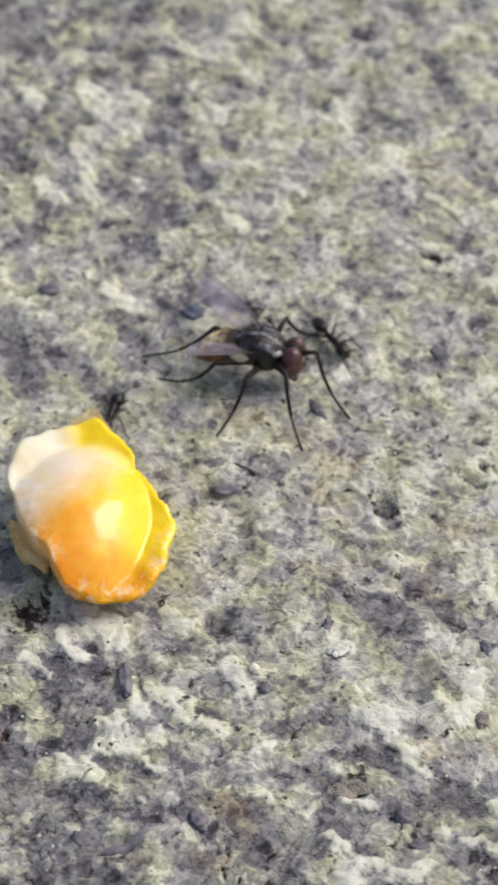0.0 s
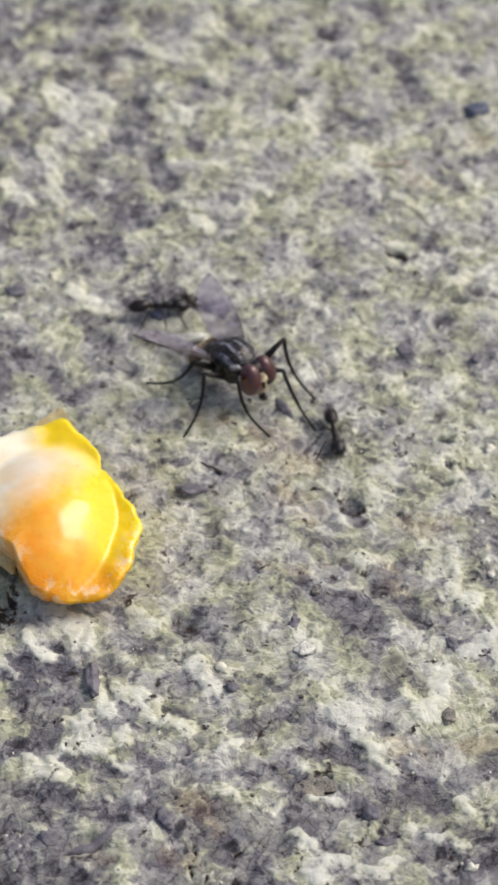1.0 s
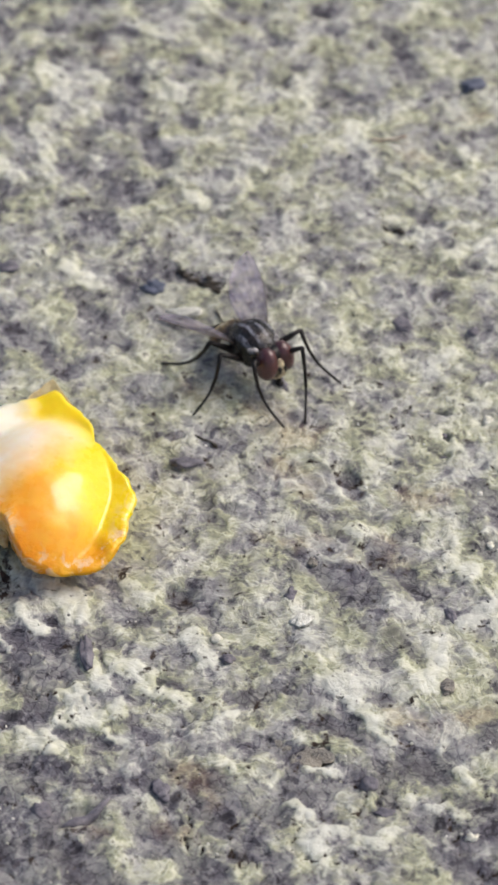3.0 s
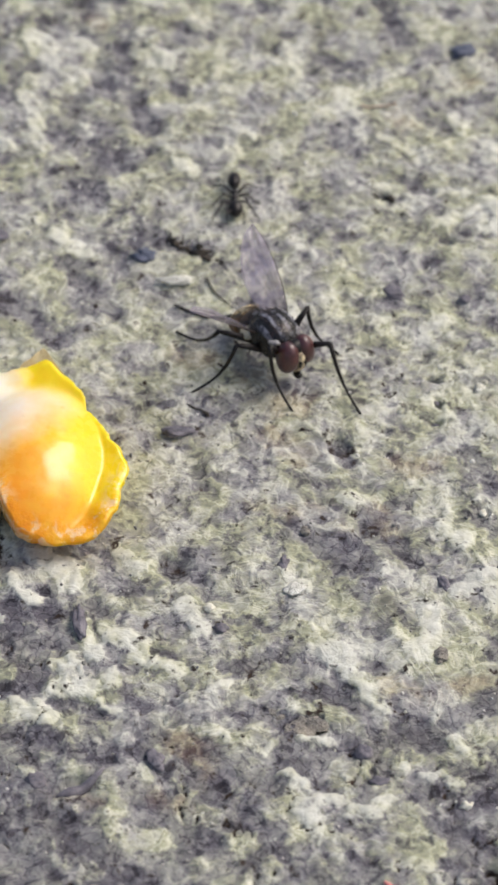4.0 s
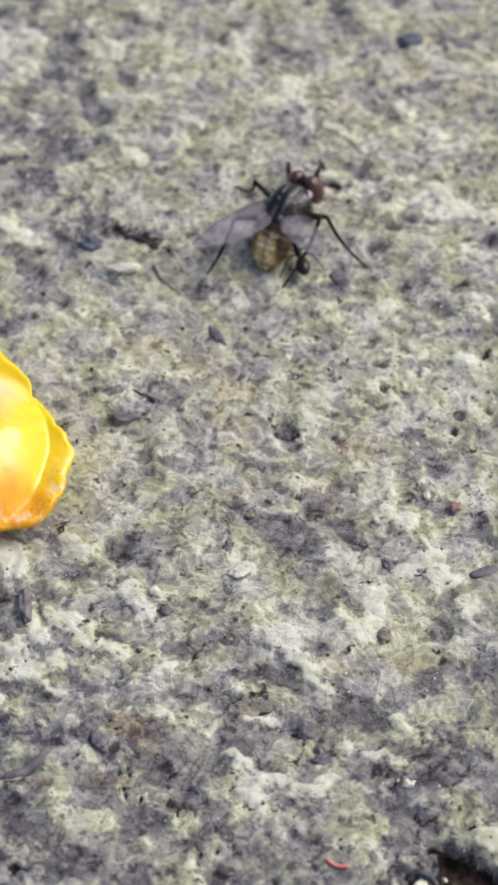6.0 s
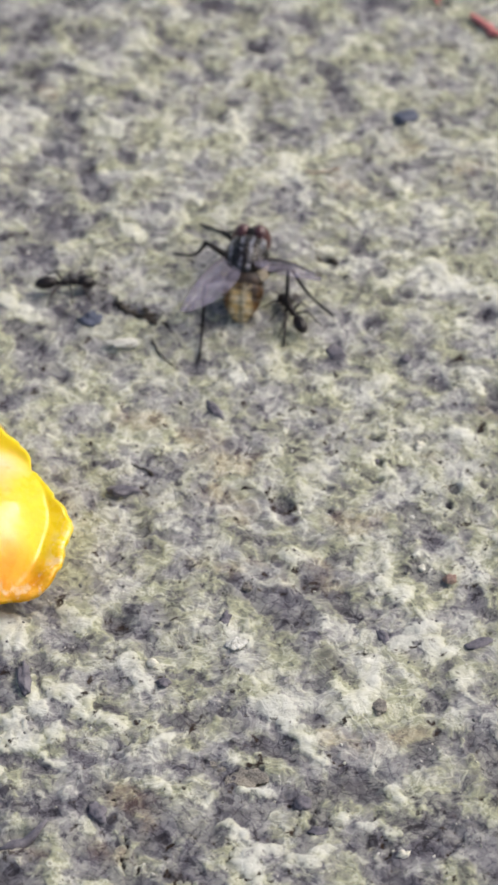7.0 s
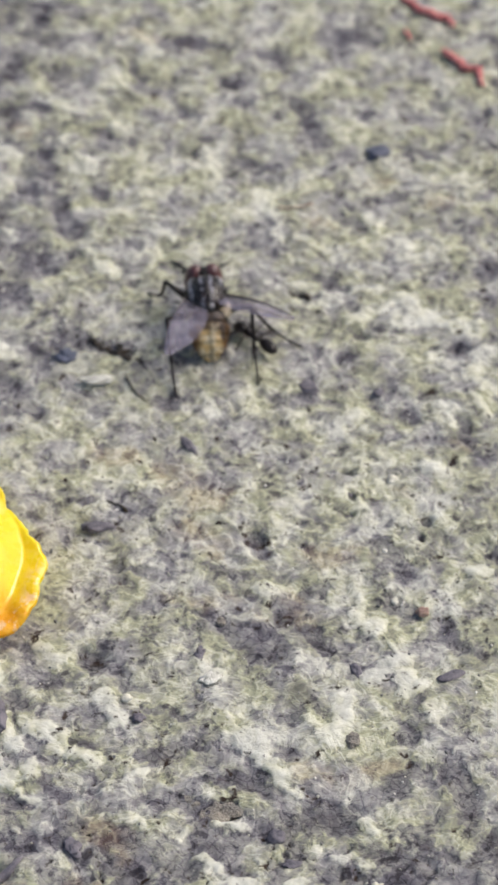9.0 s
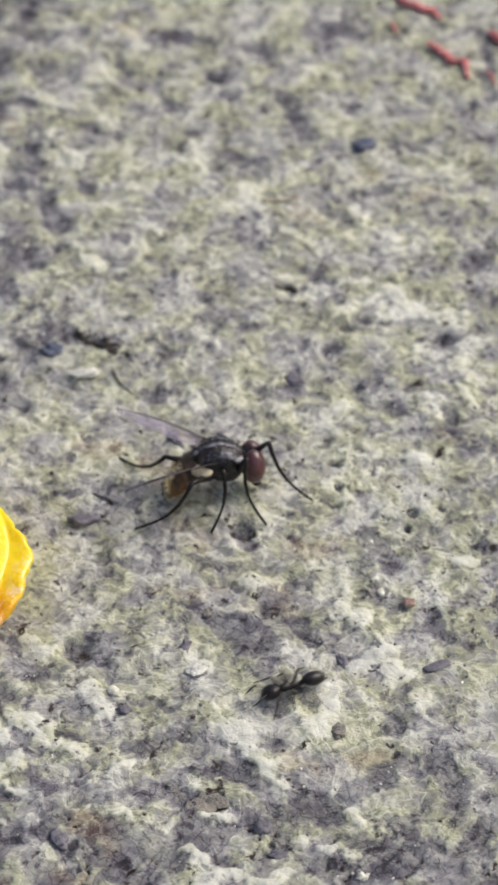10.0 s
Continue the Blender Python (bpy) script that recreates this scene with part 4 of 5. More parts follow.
def bone(start, along):
    """A pose at start whose x axis points along, its z axis as far up as may be."""
    x = Vector(along).normalized()
    y = Vector((0, 0, 1)).cross(x).normalized()
    z = x.cross(y)
    m = Matrix((x, y, z)).transposed().to_4x4()
    return Matrix.Translation(Vector(start) * MM) @ m


def bend_leg(key, foot, spread):
    """Poses of thigh and shin that bring the foot to a place in the fly's own space, in mm; spread turns the knee outwards."""
    hip, foot = Vector(HIPS[key]), Vector(foot)
    one, two = THIGH[key[0]], SHIN[key[0]]
    line = foot - hip
    far = max(one * 0.75, min(line.length, (one + two) * 0.985))
    line = line.normalized()
    c = max(-1.0, min(1.0, (one * one + far * far - two * two) / (2 * one * far)))
    out = Vector((0, spread if key[1] == "L" else -spread, 1))
    up = (out - line * line.dot(out)).normalized()
    knee = hip + one * (c * line + math.sqrt(1 - c * c) * up)
    thigh = bone(hip, knee - hip)
    shin = bone(knee, hip + line * far - knee)
    return thigh, thigh.inverted() @ shin


# how far the knees turn outwards: seconds, spread; below zero they are drawn in under the body
KNEES = {
    "FR": ((0, 0.3), (5.1, 0.3), (5.3, 0.5), (5.7, 0.5), (6.8, -2.5), (9.3, -2.5), (9.5, 0.5)),
    "FL": ((0, 0.3), (5.1, 0.3), (5.3, 0.5), (5.47, -1.5), (5.53, -1.5), (5.7, 0.5), (6.8, -2.5), (9.3, -2.5), (9.5, -1.5), (9.6, 0.0)),
    "ML": ((0, 0.5), (5.3, 0.5), (5.47, -2.5), (5.53, -2.5), (5.7, 0.5), (9.3, 0.5), (9.5, -2.5)),
    "HL": ((0, 1.0), (5.3, 1.0), (5.47, -2.0), (5.53, -2.0), (5.7, 1.0), (9.3, 1.0), (9.5, -1.2)),
}

FLY, FLY_HEAD, FLY_ABDOMEN, FLY_WINGS, FLY_LEGS = build_fly()


# ---- the ants ----
def build_ant():
    ant = tagged(new("ant"), "small glossy black ant on the stone", "ant", "ants round the fly")
    bm = bmesh.new()
    ball(bm, (1.34, 0, 0.62), (0.56, 0.47, 0.38), Euler((0, radians(18), 0)), 16, 12)
    head = part("head", bm, ANT, ant)
    for side in (-1, 1):
        bm = bmesh.new()
        tube(bm, ((1.6, 0.14 * side, 0.7), (2.0, 0.5 * side, 0.95), (2.25, 0.55 * side, 0.75), (2.6, 0.5 * side, 0.45)), (0.045, 0.04, 0.045, 0.04), 6)
        part("antenna", bm, ANT_LEG, head)
        bm = bmesh.new()
        tube(bm, ((1.62, 0.12 * side, 0.5), (1.82, 0.14 * side, 0.42), (1.92, 0.02 * side, 0.4)), (0.07, 0.05, 0.015), 6)
        part("mandible", bm, ANT_LEG, head)
    bm = bmesh.new()
    ball(bm, (0.55, 0, 0.68), (0.42, 0.24, 0.25), None, 14, 10)
    ball(bm, (0.05, 0, 0.64), (0.38, 0.2, 0.22), None, 14, 10)
    ball(bm, (-0.42, 0, 0.62), (0.13, 0.12, 0.24), None, 10, 8)
    part("thorax", bm, ANT, ant)
    bm = bmesh.new()
    ball(bm, (-1.15, 0, 0.7), (0.7, 0.42, 0.4), Euler((0, radians(-8), 0)), 20, 14)
    part("gaster", bm, ANT, ant, "glossy black rear body")
    for side in (-1, 1):
        for x0, x1, x2 in ((0.65, 1.1, 1.5), (0.3, 0.35, 0.4), (0.0, -0.5, -1.0)):
            bm = bmesh.new()
            tube(bm, ((x0, 0.12 * side, 0.55), (x1, 0.72 * side, 0.95), (x2, 1.2 * side, 0.3), (x2 * 1.15, 1.45 * side, 0.03)), (0.08, 0.065, 0.045, 0.03), 6)
            part("leg", bm, ANT_LEG, ant)
    for piece in ant.children_recursive:
        piece.data.transform(Matrix.Scale(1.1, 4))
    return ant


ants = [build_ant()]
ants += [copy_thing(ants[0], pose(0.02 * k, 0.1, 0)) for k in (1, 2, 3)]


# ---- loose bits on the stone ----
def thread(name, points, radii, material, label, category, sides=6):
    bm = bmesh.new()
    tube(bm, points, radii, sides)
    return tagged(part(name, bm, material), label, category)


def curve_points(a, b, bow, lift=0.15, n=9):
    """A bowed line from a to b lying on the stone."""
    a, b = Vector((*a, 0)), Vector((*b, 0))
    side = (b - a).cross(Vector((0, 0, 1))).normalized()
    out = []
    for k in range(n):
        w = k / (n - 1)
        p = a.lerp(b, w) + side * bow * math.sin(math.pi * w)
        p.z = ground_z(p.x, p.y) + lift
        out.append(p)
    return out


# bent red fibres at the back: points x, y in mm, and the thickness
FIBRES = [(((18.7, 45.6), (19.7, 44.3), (20.4, 43.1), (21.3, 43.0), (21.7, 41.3)), 0.34), (((16.0, 52.4), (17.8, 50.6), (19.3, 49.8), (19.9, 48.7)), 0.34),
    (((23.1, 42.2), (23.3, 41.4), (23.3, 40.6)), 0.14), (((16.2, 48.3), (16.5, 47.1)), 0.16), (((23.8, 46.7), (25.1, 45.9)), 0.4)]


def build_bits():
    pebble("pebble", 5.2, -28.0, (0.5, 0.48, 0.3), DARK_STONE, "dark blue-grey pebble set in the stone", 20, 0.35, 2)
    pebble("pebble", -3.7, -17.5, (0.36, 0.31, 0.3), WHITE_GRIT, "tiny cream grain of grit on the stone", 0, 0.2, 3)
    pebble("pebble", 1.7, -25.8, (1.6, 1.35, 0.35), GREY_STONE, "flat grey-brown pebble set in the stone", -20, 0.9, 4, 0.55)
    pebble("stone_chip", 13.5, 33.6, (0.8, 0.66, 0.16), BLUE_STONE, "blue-grey chip of stone", 10, 0.8, 6, category="stone chip")
    pebble("stone_chip", -8.4, 12.6, (0.8, 0.60, 0.14), BLUE_STONE, "blue-grey chip of stone beside plant crumbs", -25, 0.9, 7, category="stone chip")
    pebble("stone_chip", 15.9, -16.2, (0.9, 0.37, 0.16), DARK_STONE, "dark sliver of stone", 22, 0.25, 8, category="stone chip")
    pebble("lichen_flake", -6.3, 10.0, (1.05, 0.42, 0.24), LICHEN, "pale curled flake of lichen", 8, 0.5, 12, 0.2, category="lichen flake")
    pebble("lichen_flake", 1.3, -16.2, (0.62, 0.4, 0.08), LICHEN, "pale flake of lichen", 20, 0.8, 13, 0.2, category="lichen flake")
    # stones about the hollow at the front
    for k, (x, y, rx, ry, rz, material, label, turn) in enumerate((
        (11.0, -38.9, 0.75, 0.4, 0.35, LICHEN, "pale grey stone beside the soil hollow", 35), (9.0, -39.7, 1.15, 0.75, 0.35, DARK_STONE, "dark purplish stone beside the soil hollow", -25),
        (12.3, -39.7, 1.0, 0.75, 0.4, GREY_STONE, "rounded grey stone beside the soil hollow", 10), (16.1, -39.2, 0.8, 0.7, 0.4, DARK_STONE, "rounded purplish stone beside the soil hollow", 0),
        (11.5, -37.9, 0.6, 0.16, 0.2, BLUE_STONE, "blue-grey sliver of stone in the soil hollow", -40), (12.6, -37.2, 0.16, 0.16, 0.16, WHITE_GRIT, "tiny white grain in the soil hollow", 0),
        (14.0, -39.9, 1.1, 0.5, 0.3, GREY_STONE, "flat grey stone beside the soil hollow", -8), (12.0, -37.1, 0.4, 0.2, 0.2, BLUE_STONE, "blue-grey chip of stone in the soil hollow", 50),
        (10.8, -31.7, 0.35, 0.22, 0.2, WHITE_GRIT, "small cream pebble in a crack", 15))):
        pebble("pebble", x, y, (rx, ry, rz), material, label, turn, 0.6, 50 + k, 0.35)
    # chips and small pebbles set flush in the stone: x, y, half width, half depth, turn
    kinds = {"dark": (DARK_STONE, "dark purplish chip set in the stone", "stone chip"), "cream": (WHITE_GRIT, "small cream pebble set in the stone", "pebble"), "red": (RED_STONE, "small reddish-brown pebble set in the stone", "pebble"), "grey": (GREY_STONE, "small grey pebble set in the stone", "pebble")}
    chips = (
        ("dark", -5.9, -3.6, 0.91, 0.43, 6),
        ("dark", -11.3, -18.7, 0.35, 1.29, 8),
        ("dark", 0.7, -14.1, 0.33, 0.57, 0),
        ("dark", 10.2, -15.6, 0.29, 0.65, 20),
        ("dark", -3.0, -19.1, 0.41, 0.34, 0),
        ("dark", -13.2, -30.1, 0.54, 0.51, 0),
        ("dark", -6.6, -28.7, 0.44, 0.71, 30),
        ("grey", 9.8, -21.1, 0.41, 0.55, 0),
        ("dark", 6.1, -29.9, 0.53, 0.31, 0),
        ("cream", 12.8, -9.8, 0.24, 0.29, 0),
        ("cream", 13.1, 0.7, 0.36, 0.36, 0),
        ("red", 14.5, -11.0, 0.37, 0.38, 0),
        ("dark", 10.2, -2.3, 0.39, 0.24, -15),
        ("dark", 7.8, 9.3, 0.77, 0.49, -30),
        ("dark", -0.1, 3.8, 0.33, 0.84, 30),
        ("dark", 12.5, 8.5, 0.34, 0.33, 0),
        ("grey", 2.0, -11.4, 0.30, 0.36, 0),
        ("dark", -18.3, 14.4, 0.63, 0.50, 0),
        ("dark", 10.3, -0.5, 0.21, 0.29, 0),
    )
    for k, (kind, x, y, rx, ry, turn) in enumerate(chips):
        material, label, category = kinds[kind]
        pebble("stone_chip" if category == "stone chip" else "pebble", x, y, (rx, ry, 0.3 * min(rx, ry) + 0.06), material, label, turn, 0.6, 20 + k, 0.4, category)
    thread("bark_sliver", curve_points((-12.0, -31.1), (-9.4, -29.4), 0.3, 0.1), [0.08, 0.3, 0.42, 0.36, 0.3, 0.3, 0.22, 0.16, 0.06], DARK_STONE, "dark curved sliver of bark in a gouge", "plant debris")
    # black plant crumbs in a row, and the thread that trails from them
    bm = bmesh.new()
    rnd = random.Random(12)
    for k in range(34):
        w = rnd.random() ** 1.3
        x, y = -7.0 + 3.4 * w + rnd.uniform(-0.3, 0.3), 14.25 - 2.15 * w + rnd.uniform(-0.45, 0.45) * (1 - 0.5 * w)
        s = rnd.uniform(0.07, 0.2)
        ball(bm, (x, y, ground_z(x, y) + 0.5 * s), (s * rnd.uniform(1.2, 3.0), s, s * 0.7), Euler((0, rnd.uniform(-0.5, 0.5), rnd.uniform(-1.2, 0.4))), 7, 5, 0.6, k)
    for k in range(4):
        x, y = -7.0 + 1.0 * k, 14.2 - 0.5 * k
        z = ground_z(x, y)
        tube(bm, ((x, y, z + 0.1), (x + rnd.uniform(-0.3, 0.5), y + 0.5, z + 0.3), (x + rnd.uniform(-0.6, 1.0), y + 0.9, z + 0.25)), (0.05, 0.04, 0.02), 5)
    tagged(part("plant_crumbs", bm, HUMUS), "crumbled black plant remains lying in a row", "plant debris")
    thread("thread", curve_points((-4.4, 10.5), (-2.6, 7.7), 0.25, 0.12), [0.04, 0.06, 0.075, 0.06, 0.07, 0.06, 0.05, 0.04, 0.02], HUMUS, "short black curled plant thread", "plant debris")
    thread("thread", curve_points((6.7, 18.8), (8.2, 18.1), -0.25, 0.1), [0.05, 0.12, 0.17, 0.2, 0.22, 0.2, 0.24, 0.2, 0.08], HUMUS, "short black curled crumb of bark", "plant debris")
    thread("thread", curve_points((-5.4, -1.2), (-4.0, -2.2), -0.2, 0.1), [0.02, 0.05, 0.06, 0.05, 0.04, 0.06, 0.1, 0.16, 0.08], HUMUS, "fine black hair-like plant thread", "plant debris")
    thread("straw", curve_points((6.1, 27.6), (8.6, 27.9), 0.1, 0.12), [0.08] * 9, STRAW, "pale pinkish bit of dry straw", "straw")
    for points, thick in FIBRES:
        line = []
        for (ax, ay), (bx, by) in zip(points, points[1:]):
            line += [(ax + (bx - ax) * k / 4, ay + (by - ay) * k / 4) for k in range(4)]
        line.append(points[-1])
        spine = [(x + 0.5 * noise.noise(Vector((x, y, 1.0))), y + 0.6 * noise.noise(Vector((x, y, 5.0))), ground_z(x, y) + 0.3) for x, y in line]
        thread("red_fibre", spine, [thick * (0.35 + 0.65 * math.sin(math.pi * (0.1 + 0.8 * k / (len(line) - 1)))) * (0.85 + 0.4 * noise.noise(Vector((k * 0.7, thick, 2.0)))) for k in range(len(line))], RED, "faded red plant fibre lying on the stone", "fibre")
    thread("red_fibre", curve_points((6.1, -36.9), (7.4, -37.3), 0.15, 0.1), [0.06, 0.12, 0.15, 0.12, 0.15, 0.12, 0.12, 0.12, 0.05], RED, "tiny scrap of red fibre", "fibre")


def build_grit():
    """Loose grains on the stone, too many to count."""
    rnd = random.Random(31)
    xs = np.array([rnd.uniform(-30, 32) for _ in range(1500)])
    ys = np.array([rnd.uniform(-40, 52) for _ in range(1500)])
    zs = relief(xs[None], ys[None])[0][0]
    bm = bmesh.new()
    for x, y, z in zip(xs, ys, zs):
        s = rnd.uniform(0.06, 0.13) * (1.7 if rnd.random() < 0.08 else 1)
        made = bmesh.ops.create_icosphere(bm, subdivisions=1, radius=1.0)["verts"]
        m = pose(x, y, z - 0.1 * s, rnd.uniform(0, 90), rnd.uniform(0, 90), rnd.uniform(0, 360)) @ Matrix.Diagonal((s * rnd.uniform(0.8, 1.5), s, s * rnd.uniform(0.5, 0.9), 1))
        bmesh.ops.transform(bm, matrix=m, verts=made)
    tagged(part("grit", bm, GRIT, smooth=False), "loose mixed sand grains on the stone", "grit", kind="stuff")


build_bits()
build_grit()


# ---- what moves ----
def motions():
    # the fly: seconds, x, y and lift of its stand in mm, roll, pitch (nose down) and heading
    body = (
        (0, -4.1, 6.4, 0.0, -6, 4, -10), (0.5, -3.25, 6.35, 0.0, -6, 0, -14), (0.7, -3.2, 6.0, 0.0, -4, -2, -26), (0.9, -2.95, 5.1, 0.0, 0, -12, -43),
        (1, -2.92, 5.07, 0.0, 0, -13, -45), (1.5, -2.97, 5.24, 0.0, 0, -13, -44), (2, -2.98, 5.47, 0.0, 0, -13, -42), (2.2, -2.95, 5.4, 0.0, 0, -13, -43),
        (3.3, -1.0, 3.85, 0.0, 0, -12, -54), (3.5, -0.9, 3.76, 0.0, 0, -12, -55), (4, 0.28, 2.36, 0.0, 0, -6, -52), (4.5, 0.34, 2.15, 0.0, 0, -6, -52),
        (5, 0.12, 2.19, 0.0, 2, -5, -50), (5.1, 0.2, 2.2, 0.0, 1, -5, -50), (5.2, 1.71, 3.7, 0.3, 0, 3, -33), (5.3, 4.6, 4.2, 0.0, 0, 4, -4),
        (5.4, 4.2, 4.6, 0.0, 0, 3, 2), (5.47, 6.6, 8.95, 0.0, -4, -4, 16), (5.5, 6.63, 8.98, 0.0, -4, -4, 16), (5.53, 6.6, 9.05, 0.0, -4, -4, 17), (5.6, 5.6, 12.0, 0.0, -2, -9, 46), (5.7, 5.53, 12.95, 0.0, 0, -13, 54),
        (6.8, 2.1, 15.9, 0.0, 0, -5, 82), (7, 2.05, 15.77, 0.0, 0, -5, 82), (7.5, 1.11, 15.67, 0.0, 0, -6, 91), (8, 1.2, 15.39, 0.0, 0, -5, 91),
        (8.5, 0.95, 15.28, 0.0, 0, -5, 91), (9, 1.04, 15.44, 0.0, 0, -5, 95), (9.3, 1.0, 15.4, 0.0, 0, -5, 95), (9.4, 1.9, 10.5, 6.0, 0, -20, 60),
        (9.5, 2.5, -1.75, 0.0, -10, 5, 9), (9.6, 2.75, -1.5, 0.0, -12, 3, 7), (10, 2.77, -1.48, 0.0, -12, 3, 7),
    )
    walk(FLY, [(t, pose(x * MM, y * MM, z * MM, roll, pitch, h)) for t, x, y, z, roll, pitch, h in body])

    def stand(t):
        """The fly's pose and size at t seconds."""
        x, y, z, roll, pitch, h = (float(np.interp(t, [r[0] for r in body], [r[k] for r in body])) for k in range(1, 7))
        return pose(x * MM, y * MM, z * MM, roll, pitch, h) @ Matrix.Scale(FLY_SIZE, 4)

    # where each foot stands on the stone: seconds, x, y in mm
    feet = {
        "FR": ((0, -1.1, 0.2), (0.5, 0.2, 0.6), (0.7, 0.2, 0.6), (0.9, -1.0, 1.2), (2.2, -1.0, 1.3), (3.3, 0.4, -0.7), (3.6, 0.4, -0.7), (3.9, 1.3, -1.8), (5.1, 1.3, -1.9), (5.3, 9.6, 4.2), (5.4, 9.6, 4.2), (5.5, 11.7, 8.5), (5.7, 10.2, 15.6), (6.8, 2.9, 22.0), (9.3, 2.4, 21.8), (9.5, 4.6, -3.0), (9.6, 5.7, -4.1), (10, 5.7, -4.1)),
        "FL": ((0, 2.0, 2.9), (0.5, 3.0, 5.9), (0.7, 3.0, 5.9), (0.9, 1.9, 4.6), (1.1, 1.9, 4.6), (1.3, 2.1, 0.1), (2.2, 2.2, 0.0), (3.3, 1.6, 0.4), (3.6, 1.6, 0.4), (3.9, 5.5, -1.9), (5.1, 5.6, -2.0), (5.3, 10.2, 6.6), (5.4, 10.2, 6.6), (5.5, 9.9, 11.2), (5.7, 7.0, 19.0), (6.8, -1.2, 22.1), (9.3, -1.4, 22.0), (9.5, 5.6, -1.4), (9.6, 8.7, -2.1), (10, 8.7, -2.1)),
        "MR": ((0, -6.6, 1.1), (2.2, -6.4, 1.1), (3.3, -5.4, 0.7), (3.6, -5.4, 0.7), (3.9, -5.0, 0.0), (4.2, -5.0, 0.0), (4.4, -2.8, 0.1), (5.1, -3.0, 0.9), (5.3, 5.6, 0.4), (5.4, 5.6, 0.4), (5.5, 8.2, 3.0), (5.7, 10.0, 9.5), (6.8, 7.7, 12.8), (7, 7.7, 12.8), (7.5, 7.4, 13.1), (9.3, 7.4, 13.1), (9.5, 2.3, -3.7), (9.6, 2.3, -4.7), (10, 2.3, -4.7)),
        "ML": ((0, 0.4, 10.6), (0.7, 0.4, 10.6), (0.9, 1.9, 1.9), (1.1, 1.9, 1.9), (1.3, 2.2, 4.6), (2.2, 2.1, 4.5), (3.3, 4.1, 3.5), (5.1, 4.2, 3.4), (5.3, 6.0, 10.4), (5.4, 6.0, 10.4), (5.5, 6.4, 14.4), (5.7, 2.2, 17.6), (6.8, -3.0, 19.1), (9.3, -3.0, 18.7), (9.5, 3.8, 0.4), (9.6, 5.2, 2.6), (10, 5.2, 2.6)),
        "HR": ((0, -10.4, 6.2), (0.5, -9.0, 4.7), (0.7, -9.0, 4.7), (0.9, -9.2, 5.9), (1.5, -8.6, 5.9), (2.2, -8.2, 5.9), (3.3, -7.5, 5.4), (3.6, -7.5, 5.4), (3.9, -6.2, 5.4), (5.1, -6.1, 4.9), (5.3, -1.2, 4.4), (5.4, -1.2, 4.4), (5.5, -0.4, 8.4), (5.7, 4.2, 8.2), (6.8, 4.4, 9.9), (8, 4.5, 9.7), (9.3, 4.5, 9.6), (9.5, 0.2, -3.0), (9.6, -2.5, -4.3), (10, -2.5, -4.3)),
        "HL": ((0, -11.6, 8.3), (0.5, -10.9, 7.9), (0.7, -10.9, 7.9), (0.9, -10.9, 10.6), (2.2, -10.8, 10.5), (3.3, -7.8, 9.7), (3.6, -7.8, 9.7), (3.9, -6.4, 7.8), (4.2, -6.6, 8.0), (4.4, -7.2, 8.2), (5.1, -6.5, 7.6), (5.3, -1.6, 8.4), (5.4, -1.6, 8.4), (5.5, 2.2, 11.2), (5.7, -1.4, 8.9), (6.8, -1.2, 8.7), (9.3, -1.0, 8.6), (9.5, 0.2, -0.6), (9.6, -3.7, 2.0), (10, -3.7, 2.0)),
    }
    for key, rows in feet.items():
        bent = []
        for t in sorted({r[0] for r in rows} | {r[0] for r in body}):
            x, y = (float(np.interp(t, [r[0] for r in rows], [r[k] for r in rows])) for k in (1, 2))
            spread = float(np.interp(t, *zip(*KNEES[key]))) if key in KNEES else 0.5 if key[0] == "M" else 1.0
            bent.append((t, bend_leg(key, stand(t).inverted() @ Vector((x * MM, y * MM, 0.05 * MM)) / MM, spread)))
        walk(FLY_LEGS[key][0], [(t, thigh) for t, (thigh, shin) in bent])
        walk(FLY_LEGS[key][1], [(t, shin) for t, (thigh, shin) in bent])
    # abdomen: pitch at the waist; wings: how far each stands off the body, rises and rolls
    waist = ((0, -16), (5.1, -16), (5.3, -12), (5.5, -26), (5.7, -22), (6.8, -30), (9.3, -30), (9.5, -36), (10, -36))
    walk(FLY_ABDOMEN, [(t, pose(-1.15 * MM, 0, 2.5 * MM, 0, a, 0)) for t, a in waist])
    left = ((0, 45, 0, 0), (0.7, 45, 0, 0), (0.9, 24, 16, 0), (1.5, 32, 9, 0), (2.2, 33, 9, 0), (3.3, 29, 18, 0), (3.6, 29, 18, 0), (3.9, 17, 33, 0), (4.5, 21, 31, 0), (5.1, 22, 12, 0),
        (5.2, 40, 40, 0), (5.3, 24, 8, 10), (5.5, 20, 16, 6), (5.7, 21, 13, 0), (6.8, 22, 5, 0), (7.5, 17, 10, 0), (9.3, 20, 10, 0), (9.4, 80, 25, 20), (9.5, 30, 24, 0), (9.6, 16, 18, -12), (10, 16, 18, -12))
    right = ((0, 55, 25, -10), (0.7, 58, 30, -10), (0.9, 76, 42, 6), (2.2, 82, 44, 6), (3.3, 88, 40, 4), (3.6, 88, 40, 4), (3.9, 94, 43, 0), (5.1, 86, 43, 0),
        (5.2, 70, 40, 0), (5.3, 8, 12, 8), (5.5, 14, 34, 4), (5.7, 40, 25, 10), (6.8, 48, 26, 18), (7.5, 45, 21, 20), (9.3, 44, 18, 20), (9.4, 80, 25, 0), (9.5, 26, 4, -30), (9.6, 22, 0, -38), (10, 22, 0, -38))
    walk(FLY_WINGS[1], [(t, pose(-0.3 * MM, 1.1 * MM, 2.95 * MM, roll, up, -off)) for t, off, up, roll in left])
